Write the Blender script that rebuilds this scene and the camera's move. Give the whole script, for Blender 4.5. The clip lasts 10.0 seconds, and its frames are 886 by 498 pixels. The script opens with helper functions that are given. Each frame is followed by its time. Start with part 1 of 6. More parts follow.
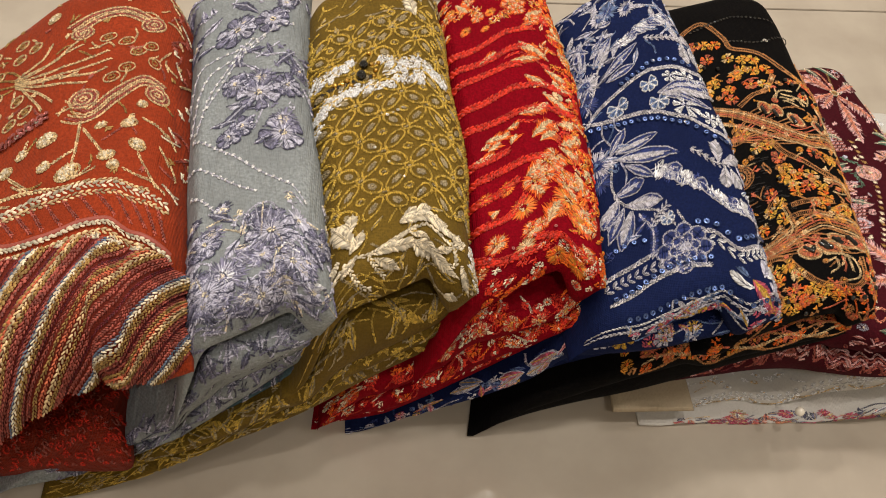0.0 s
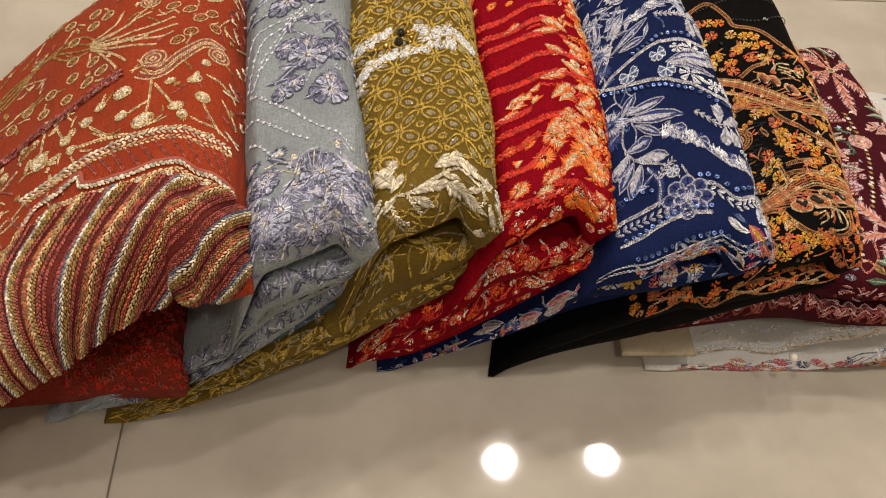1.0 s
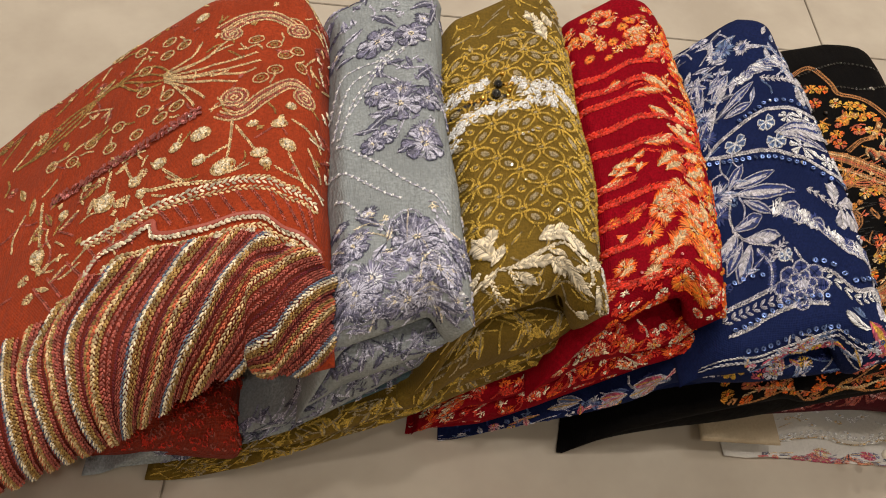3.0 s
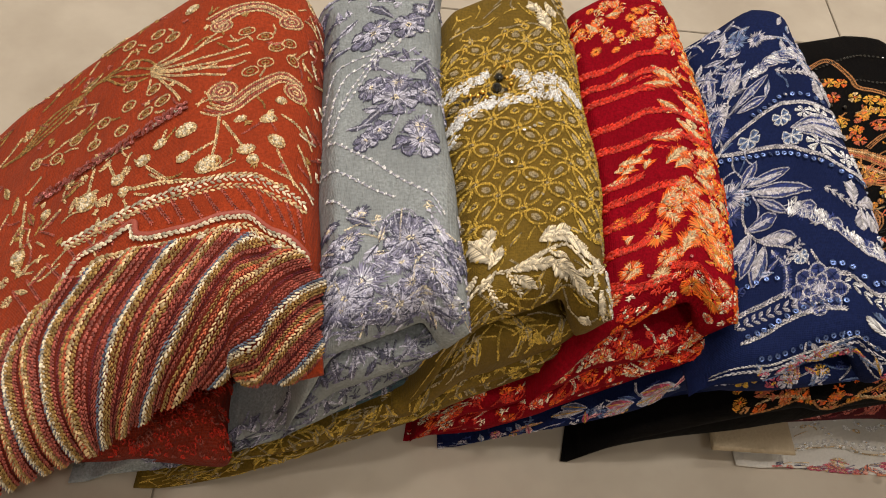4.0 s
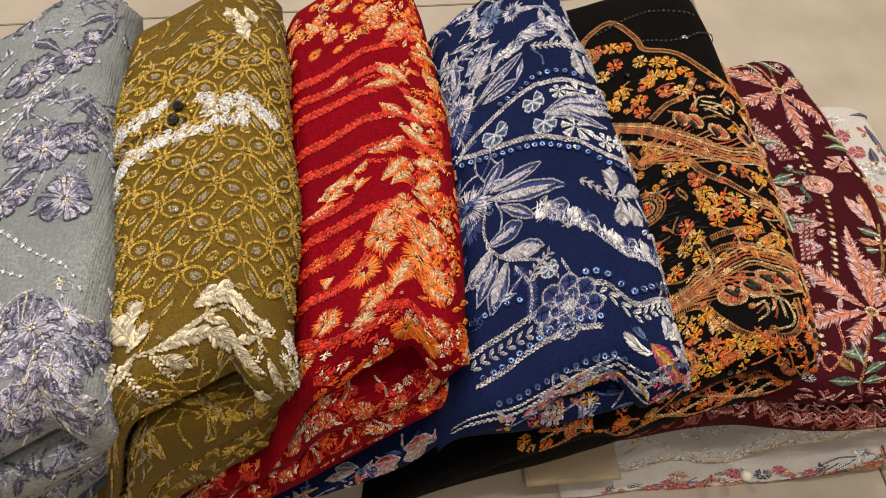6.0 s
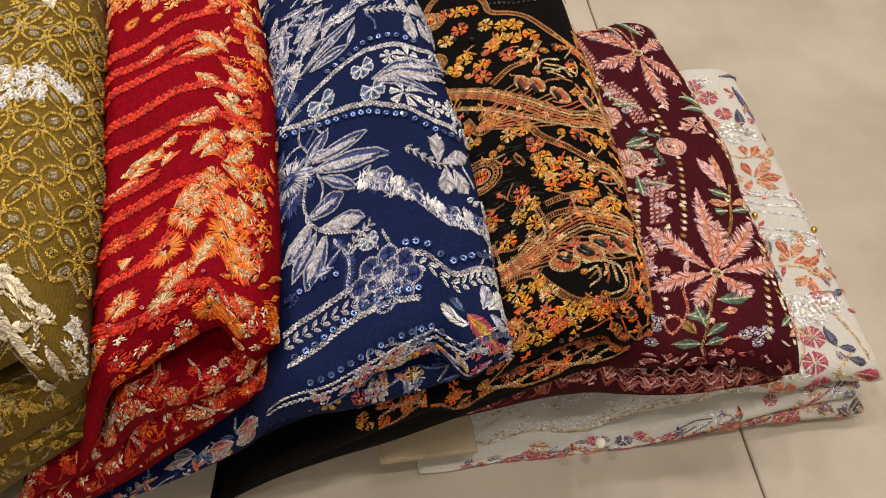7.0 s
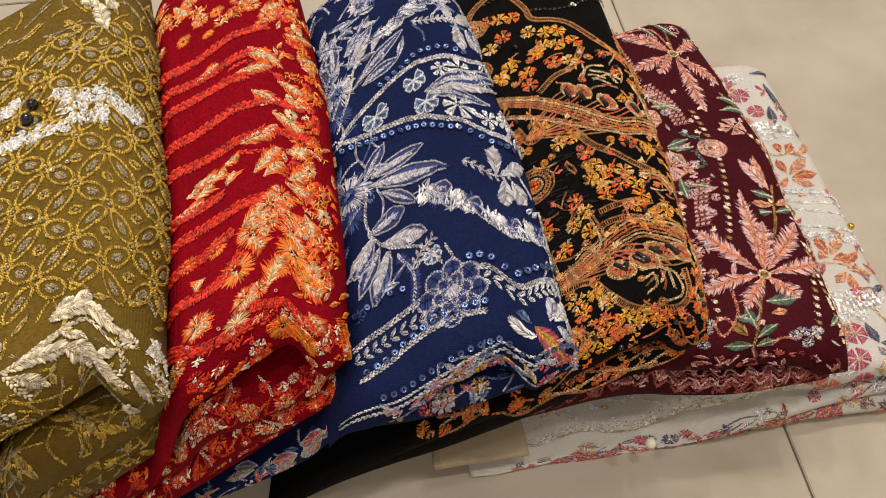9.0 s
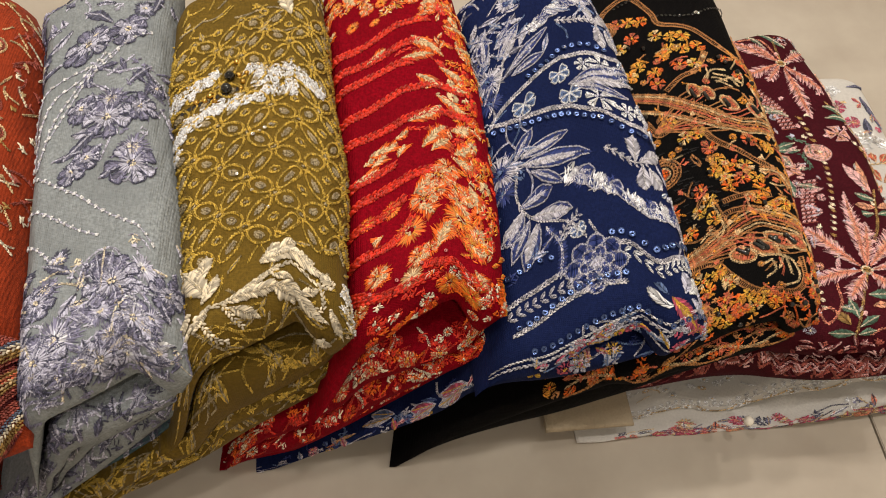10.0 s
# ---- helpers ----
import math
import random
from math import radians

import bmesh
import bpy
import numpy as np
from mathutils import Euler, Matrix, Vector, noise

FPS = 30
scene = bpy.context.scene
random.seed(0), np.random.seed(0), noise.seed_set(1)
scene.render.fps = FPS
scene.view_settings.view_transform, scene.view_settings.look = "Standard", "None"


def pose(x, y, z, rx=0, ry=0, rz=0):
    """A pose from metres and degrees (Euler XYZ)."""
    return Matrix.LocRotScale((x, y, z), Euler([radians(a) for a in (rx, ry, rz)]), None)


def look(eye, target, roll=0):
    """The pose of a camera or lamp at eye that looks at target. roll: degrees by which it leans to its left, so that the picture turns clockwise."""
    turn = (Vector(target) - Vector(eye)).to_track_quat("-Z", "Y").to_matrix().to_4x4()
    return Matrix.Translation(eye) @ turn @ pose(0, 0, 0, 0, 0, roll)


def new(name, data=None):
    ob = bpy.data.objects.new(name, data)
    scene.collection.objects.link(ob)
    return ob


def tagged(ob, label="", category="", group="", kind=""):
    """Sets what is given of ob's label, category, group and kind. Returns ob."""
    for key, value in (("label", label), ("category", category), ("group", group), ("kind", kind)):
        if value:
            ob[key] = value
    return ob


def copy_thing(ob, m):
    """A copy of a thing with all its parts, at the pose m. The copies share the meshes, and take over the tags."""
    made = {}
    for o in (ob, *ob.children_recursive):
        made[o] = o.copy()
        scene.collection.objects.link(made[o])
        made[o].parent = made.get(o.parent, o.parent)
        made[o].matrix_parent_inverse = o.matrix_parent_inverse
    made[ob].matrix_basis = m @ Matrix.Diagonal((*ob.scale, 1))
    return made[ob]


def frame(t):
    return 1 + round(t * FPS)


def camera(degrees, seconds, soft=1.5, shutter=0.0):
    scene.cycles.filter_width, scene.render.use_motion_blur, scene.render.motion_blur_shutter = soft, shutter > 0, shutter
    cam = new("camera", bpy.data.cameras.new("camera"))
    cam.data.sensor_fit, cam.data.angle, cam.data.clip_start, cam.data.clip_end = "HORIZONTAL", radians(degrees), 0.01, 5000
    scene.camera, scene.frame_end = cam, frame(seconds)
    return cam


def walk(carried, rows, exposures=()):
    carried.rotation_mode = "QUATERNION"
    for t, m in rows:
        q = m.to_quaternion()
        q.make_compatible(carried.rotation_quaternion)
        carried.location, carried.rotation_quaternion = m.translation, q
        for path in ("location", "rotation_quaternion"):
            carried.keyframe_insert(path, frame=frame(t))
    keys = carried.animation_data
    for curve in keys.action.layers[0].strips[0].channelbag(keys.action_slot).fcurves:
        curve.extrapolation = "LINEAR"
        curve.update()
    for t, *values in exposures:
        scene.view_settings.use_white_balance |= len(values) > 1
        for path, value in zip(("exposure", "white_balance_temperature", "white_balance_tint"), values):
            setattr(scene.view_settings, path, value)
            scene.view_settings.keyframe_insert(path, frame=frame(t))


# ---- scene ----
cam = camera(57.0, 10.0, 1.0)
PATH = [
    (0, (-0.095, 0.075, 0.544), (0.067, 1.236, -1.076), 6.5),
    (0.5, (-0.111, 0.041, 0.554), (0.043, 1.201, -1.068), 6.6),
    (1, (-0.111, 0.014, 0.567), (0.028, 1.182, -1.05), 6.2),
    (1.5, (-0.11, 0.007, 0.574), (0.02, 1.189, -1.035), 5.8),
    (2, (-0.125, -0.021, 0.589), (0.007, 1.174, -1.009), 6.1),
    (2.5, (-0.133, 0.014, 0.573), (0.002, 1.211, -1.024), 7.1),
    (3, (-0.163, 0.066, 0.549), (-0.029, 1.261, -1.049), 9.7),
    (3.2, (-0.162, 0.077, 0.535), (-0.033, 1.272, -1.064), 9.8),
    (4.5, (-0.145, 0.084, 0.534), (-0.067, 1.265, -1.078), 7.5),
    (5, (-0.133, 0.101, 0.54), (-0.068, 1.276, -1.077), 6.3),
    (5.5, (-0.084, 0.14, 0.521), (-0.013, 1.303, -1.104), 3.5),
    (6, (0.004, 0.147, 0.501), (0.11, 1.301, -1.129), 0.8),
    (6.2, (0.024, 0.139, 0.495), (0.167, 1.283, -1.139), 2.0),
    (7.3, (0.093, 0.158, 0.485), (0.308, 1.244, -1.181), 3.0),
    (7.5, (0.112, 0.18, 0.48), (0.328, 1.262, -1.188), 2.6),
    (8, (0.127, 0.196, 0.47), (0.345, 1.271, -1.202), 1.7),
    (8.5, (0.1, 0.177, 0.477), (0.32, 1.245, -1.199), 1.7),
    (9, (0.039, 0.159, 0.499), (0.256, 1.225, -1.179), 2.7),
    (9.5, (-0.011, 0.143, 0.508), (0.159, 1.217, -1.17), 2.4),
    (10, (-0.027, 0.128, 0.525), (0.12, 1.214, -1.148), 2.9),
]
walk(cam, [(t, look(eye, target, roll)) for t, eye, target, roll in PATH])

# ---- light ----
world = bpy.data.worlds.new("world")
scene.world = world
world.use_nodes = True
world.node_tree.nodes["Background"].inputs[0].default_value = (0.9, 0.85, 0.78, 1)
world.node_tree.nodes["Background"].inputs[1].default_value = 0.03
CEILING = 2.6
# first three mirror in the tiles; the other five are unseen, added as fill
LAMPS = [(0.36, 1.24), (0.78, 1.25), (-0.25, 1.24), (-0.9, 1.24), (0.36, 0.1), (1.4, 0.1), (-0.9, 0.1), (-0.06, -1.0)]
LAMP_WATTS = 10.5


# ---- materials ----
def material(name):
    m = bpy.data.materials.new(name)
    m.use_nodes = True
    nt = m.node_tree
    return m, nt, nt.nodes["Principled BSDF"]


def node(nt, kind, **values):
    n = nt.nodes.new(kind)
    for k, v in values.items():
        n.inputs[k.replace("_", " ")].default_value = v
    return n


def rgba(c, k=1.0):
    return (min(1, c[0] * k), min(1, c[1] * k), min(1, c[2] * k), 1)


def mix_color(nt, fac, a, b):
    n = nt.nodes.new("ShaderNodeMix")
    n.data_type = "RGBA"
    if fac is not None:
        nt.links.new(fac, n.inputs[0])
    for sock, v in ((n.inputs[6], a), (n.inputs[7], b)):
        if isinstance(v, tuple):
            sock.default_value = v
        else:
            nt.links.new(v, sock)
    return n.outputs[2]


def ramp(nt, source, lo, hi):
    n = nt.nodes.new("ShaderNodeMapRange")
    n.inputs[1].default_value, n.inputs[2].default_value = lo, hi
    nt.links.new(source, n.inputs[0])
    return n.outputs[0]


def fabric(name, color, rough=0.8, weave=0.25, crinkle=0.65, sheen=0.03, mottle=0.18, spec=0.15, grain=0.66):
    """Woven cloth: thread grid and crinkle as bump, tone drifting at two scales."""
    m, nt, b = material(name)
    geo = nt.nodes.new("ShaderNodeTexCoord")
    big = node(nt, "ShaderNodeTexNoise", Scale=28.0, Detail=4.0)
    fine = node(nt, "ShaderNodeTexNoise", Scale=620.0, Detail=3.0)
    for n in (big, fine):
        nt.links.new(geo.outputs["Object"], n.inputs["Vector"])
    c1 = mix_color(nt, ramp(nt, big.outputs[0], 0.35, 0.65), rgba(color, 1 - mottle), rgba(color, 1 + mottle))
    c2 = mix_color(nt, ramp(nt, fine.outputs[0], 0.3, 0.7), rgba(color, grain), c1)
    nt.links.new(c2, b.inputs["Base Color"])
    b.inputs["Roughness"].default_value = rough
    b.inputs["Sheen Weight"].default_value = sheen
    b.inputs["Sheen Roughness"].default_value = 0.4
    b.inputs["Specular IOR Level"].default_value = spec
    wx = node(nt, "ShaderNodeTexWave", Scale=330.0, Distortion=1.2, Detail=1.0)
    wy = node(nt, "ShaderNodeTexWave", Scale=330.0, Distortion=1.2, Detail=1.0)
    wy.bands_direction = "Y"
    cr = node(nt, "ShaderNodeTexNoise", Scale=110.0, Detail=4.0)
    stretch = nt.nodes.new("ShaderNodeMapping")
    stretch.inputs["Scale"].default_value = (2.2, 0.5, 1.0)
    nt.links.new(geo.outputs["Object"], stretch.inputs["Vector"])
    nt.links.new(stretch.outputs[0], cr.inputs["Vector"])
    for n in (wx, wy):
        nt.links.new(geo.outputs["Object"], n.inputs["Vector"])
    add = nt.nodes.new("ShaderNodeMath")
    nt.links.new(wx.outputs["Fac"], add.inputs[0])
    nt.links.new(wy.outputs["Fac"], add.inputs[1])
    b1 = node(nt, "ShaderNodeBump", Strength=weave, Distance=0.0006)
    nt.links.new(add.outputs[0], b1.inputs["Height"])
    b2 = node(nt, "ShaderNodeBump", Strength=crinkle, Distance=0.003)
    nt.links.new(cr.outputs[0], b2.inputs["Height"])
    nt.links.new(b1.outputs[0], b2.inputs["Normal"])
    nt.links.new(b2.outputs[0], b.inputs["Normal"])
    return m


def thread(name, color, rough=0.5, metal=0.0, vary=0.55):
    """Embroidery thread: every stitch a shade of its own."""
    m, nt, b = material(name)
    geo = nt.nodes.new("ShaderNodeNewGeometry")
    # the wide tone spread also paints in thread highlights and dark gaps
    nt.links.new(mix_color(nt, geo.outputs["Random Per Island"], rgba(color, 0.88 * (1 - vary)), rgba(color, 0.88 * (1 + vary))), b.inputs["Base Color"])
    b.inputs["Roughness"].default_value = rough
    b.inputs["Metallic"].default_value = metal
    b.inputs["Specular IOR Level"].default_value = 0.35
    return m


def plain(name, color, rough=0.5, metal=0.0, coat=0.0):
    m, nt, b = material(name)
    tex = node(nt, "ShaderNodeTexNoise", Scale=60.0, Detail=3.0)
    nt.links.new(mix_color(nt, tex.outputs[0], rgba(color, 0.9), rgba(color, 1.08)), b.inputs["Base Color"])
    b.inputs["Roughness"].default_value = rough
    b.inputs["Metallic"].default_value = metal
    b.inputs["Coat Weight"].default_value = coat
    return m


def tile_material():
    """Polished cream porcelain with pale clouds and a few brown veins."""
    m, nt, b = material("polished_porcelain")
    geo = nt.nodes.new("ShaderNodeNewGeometry")
    cloud = node(nt, "ShaderNodeTexNoise", Scale=9.0, Detail=5.0, Roughness=0.55)
    vein = node(nt, "ShaderNodeTexNoise", Scale=5.0, Detail=6.0, Distortion=1.5)
    for n in (cloud, vein):
        nt.links.new(geo.outputs["Position"], n.inputs["Vector"])
    c = mix_color(nt, ramp(nt, cloud.outputs[0], 0.35, 0.65), (0.39, 0.338, 0.272, 1), (0.485, 0.43, 0.352, 1))
    c = mix_color(nt, ramp(nt, vein.outputs[0], 0.68, 0.8), c, (0.40, 0.32, 0.235, 1))
    nt.links.new(c, b.inputs["Base Color"])
    b.inputs["Roughness"].default_value = 0.045
    b.inputs["Specular IOR Level"].default_value = 0.5
    return m


TILE = tile_material()
GROUT = plain("brown_grout", (0.34, 0.28, 0.21), 0.9)
PLASTER = plain("cream_wall_paint", (0.72, 0.68, 0.6), 0.7)
WHITE_PAINT = plain("white_ceiling_paint", (0.8, 0.78, 0.74), 0.8)
WOOD = plain("brown_door", (0.25, 0.14, 0.07), 0.5)


# ---- building helpers ----
def part(name, data, mats, parent=None, label="", smooth=True):
    """Links verts and faces (or a bmesh) as one mesh object under its thing."""
    me = bpy.data.meshes.new(name)
    if isinstance(data, bmesh.types.BMesh):
        data.to_mesh(me)
        data.free()
    else:
        me.from_pydata(data[0], [], data[1])
        if len(data) > 2 and len(data[2]):
            me.polygons.foreach_set("material_index", np.array(data[2], dtype=np.int32))
    for m in (mats if isinstance(mats, (list, tuple)) else [mats]):
        me.materials.append(m)
    if smooth:
        me.polygons.foreach_set("use_smooth", np.ones(len(me.polygons), dtype=bool))
    me.update()
    ob = new(name, me)
    if parent:
        ob.parent = parent
    if label:
        tagged(ob, label)
    return ob


def box(x0, y0, z0, x1, y1, z1, bevel=0.0):
    bm = bmesh.new()
    bmesh.ops.create_cube(bm, size=1)
    for v in bm.verts:
        v.co = ((x0 + x1) / 2 + v.co.x * (x1 - x0), (y0 + y1) / 2 + v.co.y * (y1 - y0), (z0 + z1) / 2 + v.co.z * (z1 - z0))
    if bevel:
        bmesh.ops.bevel(bm, geom=bm.edges[:], offset=bevel, segments=2, affect="EDGES")
    return bm


def sstep(x):
    x = np.clip(x, 0, 1)
    return x * x * (3 - 2 * x)


def wob(x, y, seed, scale):
    """Smooth cheap noise in -1..1 from a few sines."""
    rng = np.random.RandomState(seed)
    out = 0 * x + 0 * y
    for k in range(5):
        th, ph, f = rng.uniform(0, 6.28), rng.uniform(0, 6.28), scale * rng.uniform(0.6, 1.7)
        out = out + np.sin((x * math.cos(th) + y * math.sin(th)) * f + ph)
    return out / 3.0


# ---- room ----
floor = tagged(part("floor", box(-2.7, -1.8, -0.06, 2.7, 2.6, -0.0035), GROUT, smooth=False), "polished cream porcelain tile floor with thin brown joints", "floor", kind="structure")


def room():
    h, t = CEILING, 0.12
    x0, x1, y0, y1 = -2.7, 2.7, -1.8, 2.6
    door_x0, door_x1, door_h = 0.9, 1.75, 2.05
    tagged(part("wall_north", box(x0, y1, 0, x1, y1 + t, h), PLASTER, smooth=False), "plain cream painted wall", "wall", kind="structure")
    bm = box(x0, y0 - t, 0, door_x0, y0, h)
    for b in ((door_x1, y0 - t, 0, x1, y0, h), (door_x0, y0 - t, door_h, door_x1, y0, h)):
        other = box(*b)
        me = bpy.data.meshes.new("w")
        other.to_mesh(me)
        other.free()
        bm.from_mesh(me)
        bpy.data.meshes.remove(me)
    tagged(part("wall_south", bm, PLASTER, smooth=False), "plain cream painted wall with a door opening", "wall", kind="structure")
    tagged(part("door_1", box(door_x0 + 0.003, y0 - 0.08, 0.004, door_x1 - 0.003, y0 - 0.04, door_h - 0.003, 0.003), WOOD, smooth=False), "plain brown wooden door, closed", "door", kind="structure")
    tagged(part("wall_east", box(x1, y0, 0, x1 + t, y1, h), PLASTER, smooth=False), "plain cream painted wall", "wall", kind="structure")
    tagged(part("wall_west", box(x0 - t, y0, 0, x0, y1, h), PLASTER, smooth=False), "plain cream painted wall", "wall", kind="structure")
    tagged(part("ceiling", box(x0 - t, y0 - t, h, x1 + t, y1 + t, h + 0.1), WHITE_PAINT, smooth=False), "plain white painted ceiling", "ceiling", kind="structure")


room()


def downlight():
    """Round recessed ceiling lamp: rim ring and frosted disc."""
    n, r0, r1 = 32, 0.055, 0.080
    ring = [(r, z) for r, z in ((r0, -0.004), (r1 - 0.004, -0.008), (r1, -0.001))]
    verts, faces = [], []
    for k in range(n):
        c, s = math.cos(k * 2 * math.pi / n), math.sin(k * 2 * math.pi / n)
        verts += [(r * c, r * s, z) for r, z in ring]
    for k in range(n):
        for j in range(2):
            a, b = 3 * k + j, 3 * ((k + 1) % n) + j
            faces.append((a, a + 1, b + 1, b))
    lamp = new("ceiling_light")
    tagged(lamp, "round white recessed ceiling light, switched on", "ceiling light", "ceiling lights")
    part("rim", (verts, faces), WHITE_PAINT, lamp)
    return lamp


first_lamp = downlight()
for k, (lx, ly) in enumerate(LAMPS):
    where = Matrix.Translation((lx, ly, CEILING))
    if k == 0:
        first_lamp.matrix_basis = where
    else:
        # copies from the fourth on are added fill lamps at assumed places
        copy_thing(first_lamp, where)
    data = bpy.data.lights.new("ceiling_lamp_light", "AREA")
    data.shape, data.size, data.energy, data.color = "DISK", 0.106, LAMP_WATTS, (1.0, 0.925, 0.855)
    new("ceiling_lamp_light", data).matrix_basis = Matrix.Translation((lx, ly, CEILING - 0.006))


# ---- folded garments ----
class Slab:
    """One folded layer: a pillow between an upper and a lower surface with rolled edges.
    a runs from the right edge leftwards, b from the front edge backwards, both along the cloth."""

    def __init__(self, xr, width, yf, yb, top, low, roll=0.02, hang=0.018, mid=0.42, seed=1, ripple=0.0012, drop=1.0, deep=0.28):
        self.xr, self.width, self.yf, self.yb, self.top, self.low = xr, width, yf, yb, top, low
        self.roll, self.hang, self.mid, self.seed, self.ripple, self.drop = roll, hang, mid, seed, ripple, drop
        self.qa, self.qb, self.floor = roll * 1.9, hang * 1.9, 0.0006
        self.la = self.qa + width - roll
        self.deep = deep
        self.lb = self.qb + self.deep - 2 * hang + self.qb

    def edge(self, s, r, q):
        ph = np.clip(s / q, -1, 1) * (math.pi / 2)
        return np.where(s < q, r * (1 - np.cos(ph)), r + s - q), np.where(s < q, np.sin(ph), 1.0)

    def at(self, a, b, under=False):
        a, b = np.asarray(a, float), np.asarray(b, float)
        da, ea = self.edge(a, self.roll, self.qa)
        far = b > self.lb / 2
        bb = np.where(far, self.lb - b, b)
        db, eb = self.edge(bb, self.hang, self.qb)
        e = ea * eb
        y_guess = np.where(far, 0.58 - db, 0.3 + db)
        x = self.xr(y_guess) - da
        yf, yb = self.yf(x), self.yb(x)
        full = (yb - yf) / self.deep
        y = np.where(far, yb - db * full, yf + db * full)
        x = self.xr(y) - da + self.ripple * wob(x, y, self.seed, 70)
        t, l = self.top(x, y), self.low(x, y)
        m = np.maximum(l + (t - l) * self.mid, t - self.drop)
        up = m + (t - m) * e + self.ripple * e * wob(x, y, self.seed + 5, 90)
        dn = m - (m - l) * np.abs(e)
        z = np.where((e < 0) | under, np.maximum(dn, self.floor), np.maximum(up, self.floor + 0.0012 * np.clip(e, 0.02, 1)))
        return np.stack([x, y, z], -1)

    def lifted(self, a, b, h):
        p = self.at(a, b)
        d = 0.0008
        n = np.cross(self.at(a - d, b) - p, self.at(a, b + d) - p)
        n = n / np.maximum(np.linalg.norm(n, axis=-1, keepdims=True), 1e-9)
        n = np.where(n[..., 2:3] < -0.5, -n, n)
        return p + n * np.asarray(h)[..., None]

    def ab(self, x, y):
        """Cloth coordinates above the ground place (x, y)."""
        da = float(self.xr(np.float64(y))) - x
        yf = float(self.yf(np.float64(x)))
        db = (y - yf) * self.deep / (float(self.yb(np.float64(x))) - yf)
        out = []
        for d, r, q in ((da, self.roll, self.qa), (db, self.hang, self.qb)):
            out.append(q * math.acos(max(0.0, 1 - max(d, 0) / r)) / (math.pi / 2) if d < r else q + d - r)
        return out[0], out[1]

    def mesh(self, na=64, nb=84):
        a = np.concatenate([np.linspace(0, self.qa, 9)[:-1], np.linspace(self.qa, self.la, na - 8)])
        b = np.concatenate([np.linspace(0, self.qb, 9)[:-1], np.linspace(self.qb, self.lb - self.qb, nb - 16), np.linspace(self.lb - self.qb, self.lb, 9)[1:]])
        A, B = np.meshgrid(a, b, indexing="ij")
        up, dn = self.at(A, B), self.at(A, B, True)
        n0, n1 = A.shape
        idx = np.arange(n0 * n1).reshape(n0, n1)
        low = idx + n0 * n1
        low[0, :], low[:, 0], low[:, -1] = idx[0, :], idx[:, 0], idx[:, -1]
        faces = []
        for i in range(n0 - 1):
            for j in range(n1 - 1):
                faces.append((idx[i, j], idx[i, j + 1], idx[i + 1, j + 1], idx[i + 1, j]))
                faces.append((low[i, j], low[i + 1, j], low[i + 1, j + 1], low[i, j + 1]))
        for j in range(n1 - 1):
            faces.append((idx[-1, j], idx[-1, j + 1], low[-1, j + 1], low[-1, j]))
        verts = np.concatenate([up.reshape(-1, 3), dn.reshape(-1, 3)])
        bm = bmesh.new()
        vs = [bm.verts.new(v) for v in verts.tolist()]
        for f in faces:
            q = list(dict.fromkeys(f))
            if len(q) > 2:
                bm.faces.new([vs[k] for k in q])
        loose = [v for v in bm.verts if not v.link_faces]
        bmesh.ops.delete(bm, geom=loose, context="VERTS")
        bmesh.ops.recalc_face_normals(bm, faces=bm.faces)
        return bm


def line(*pts):
    """A smooth function through (position, value) pairs."""
    xs, ys = np.array([p[0] for p in pts]), np.array([p[1] for p in pts])
    return lambda x: np.interp(x, xs, ys)


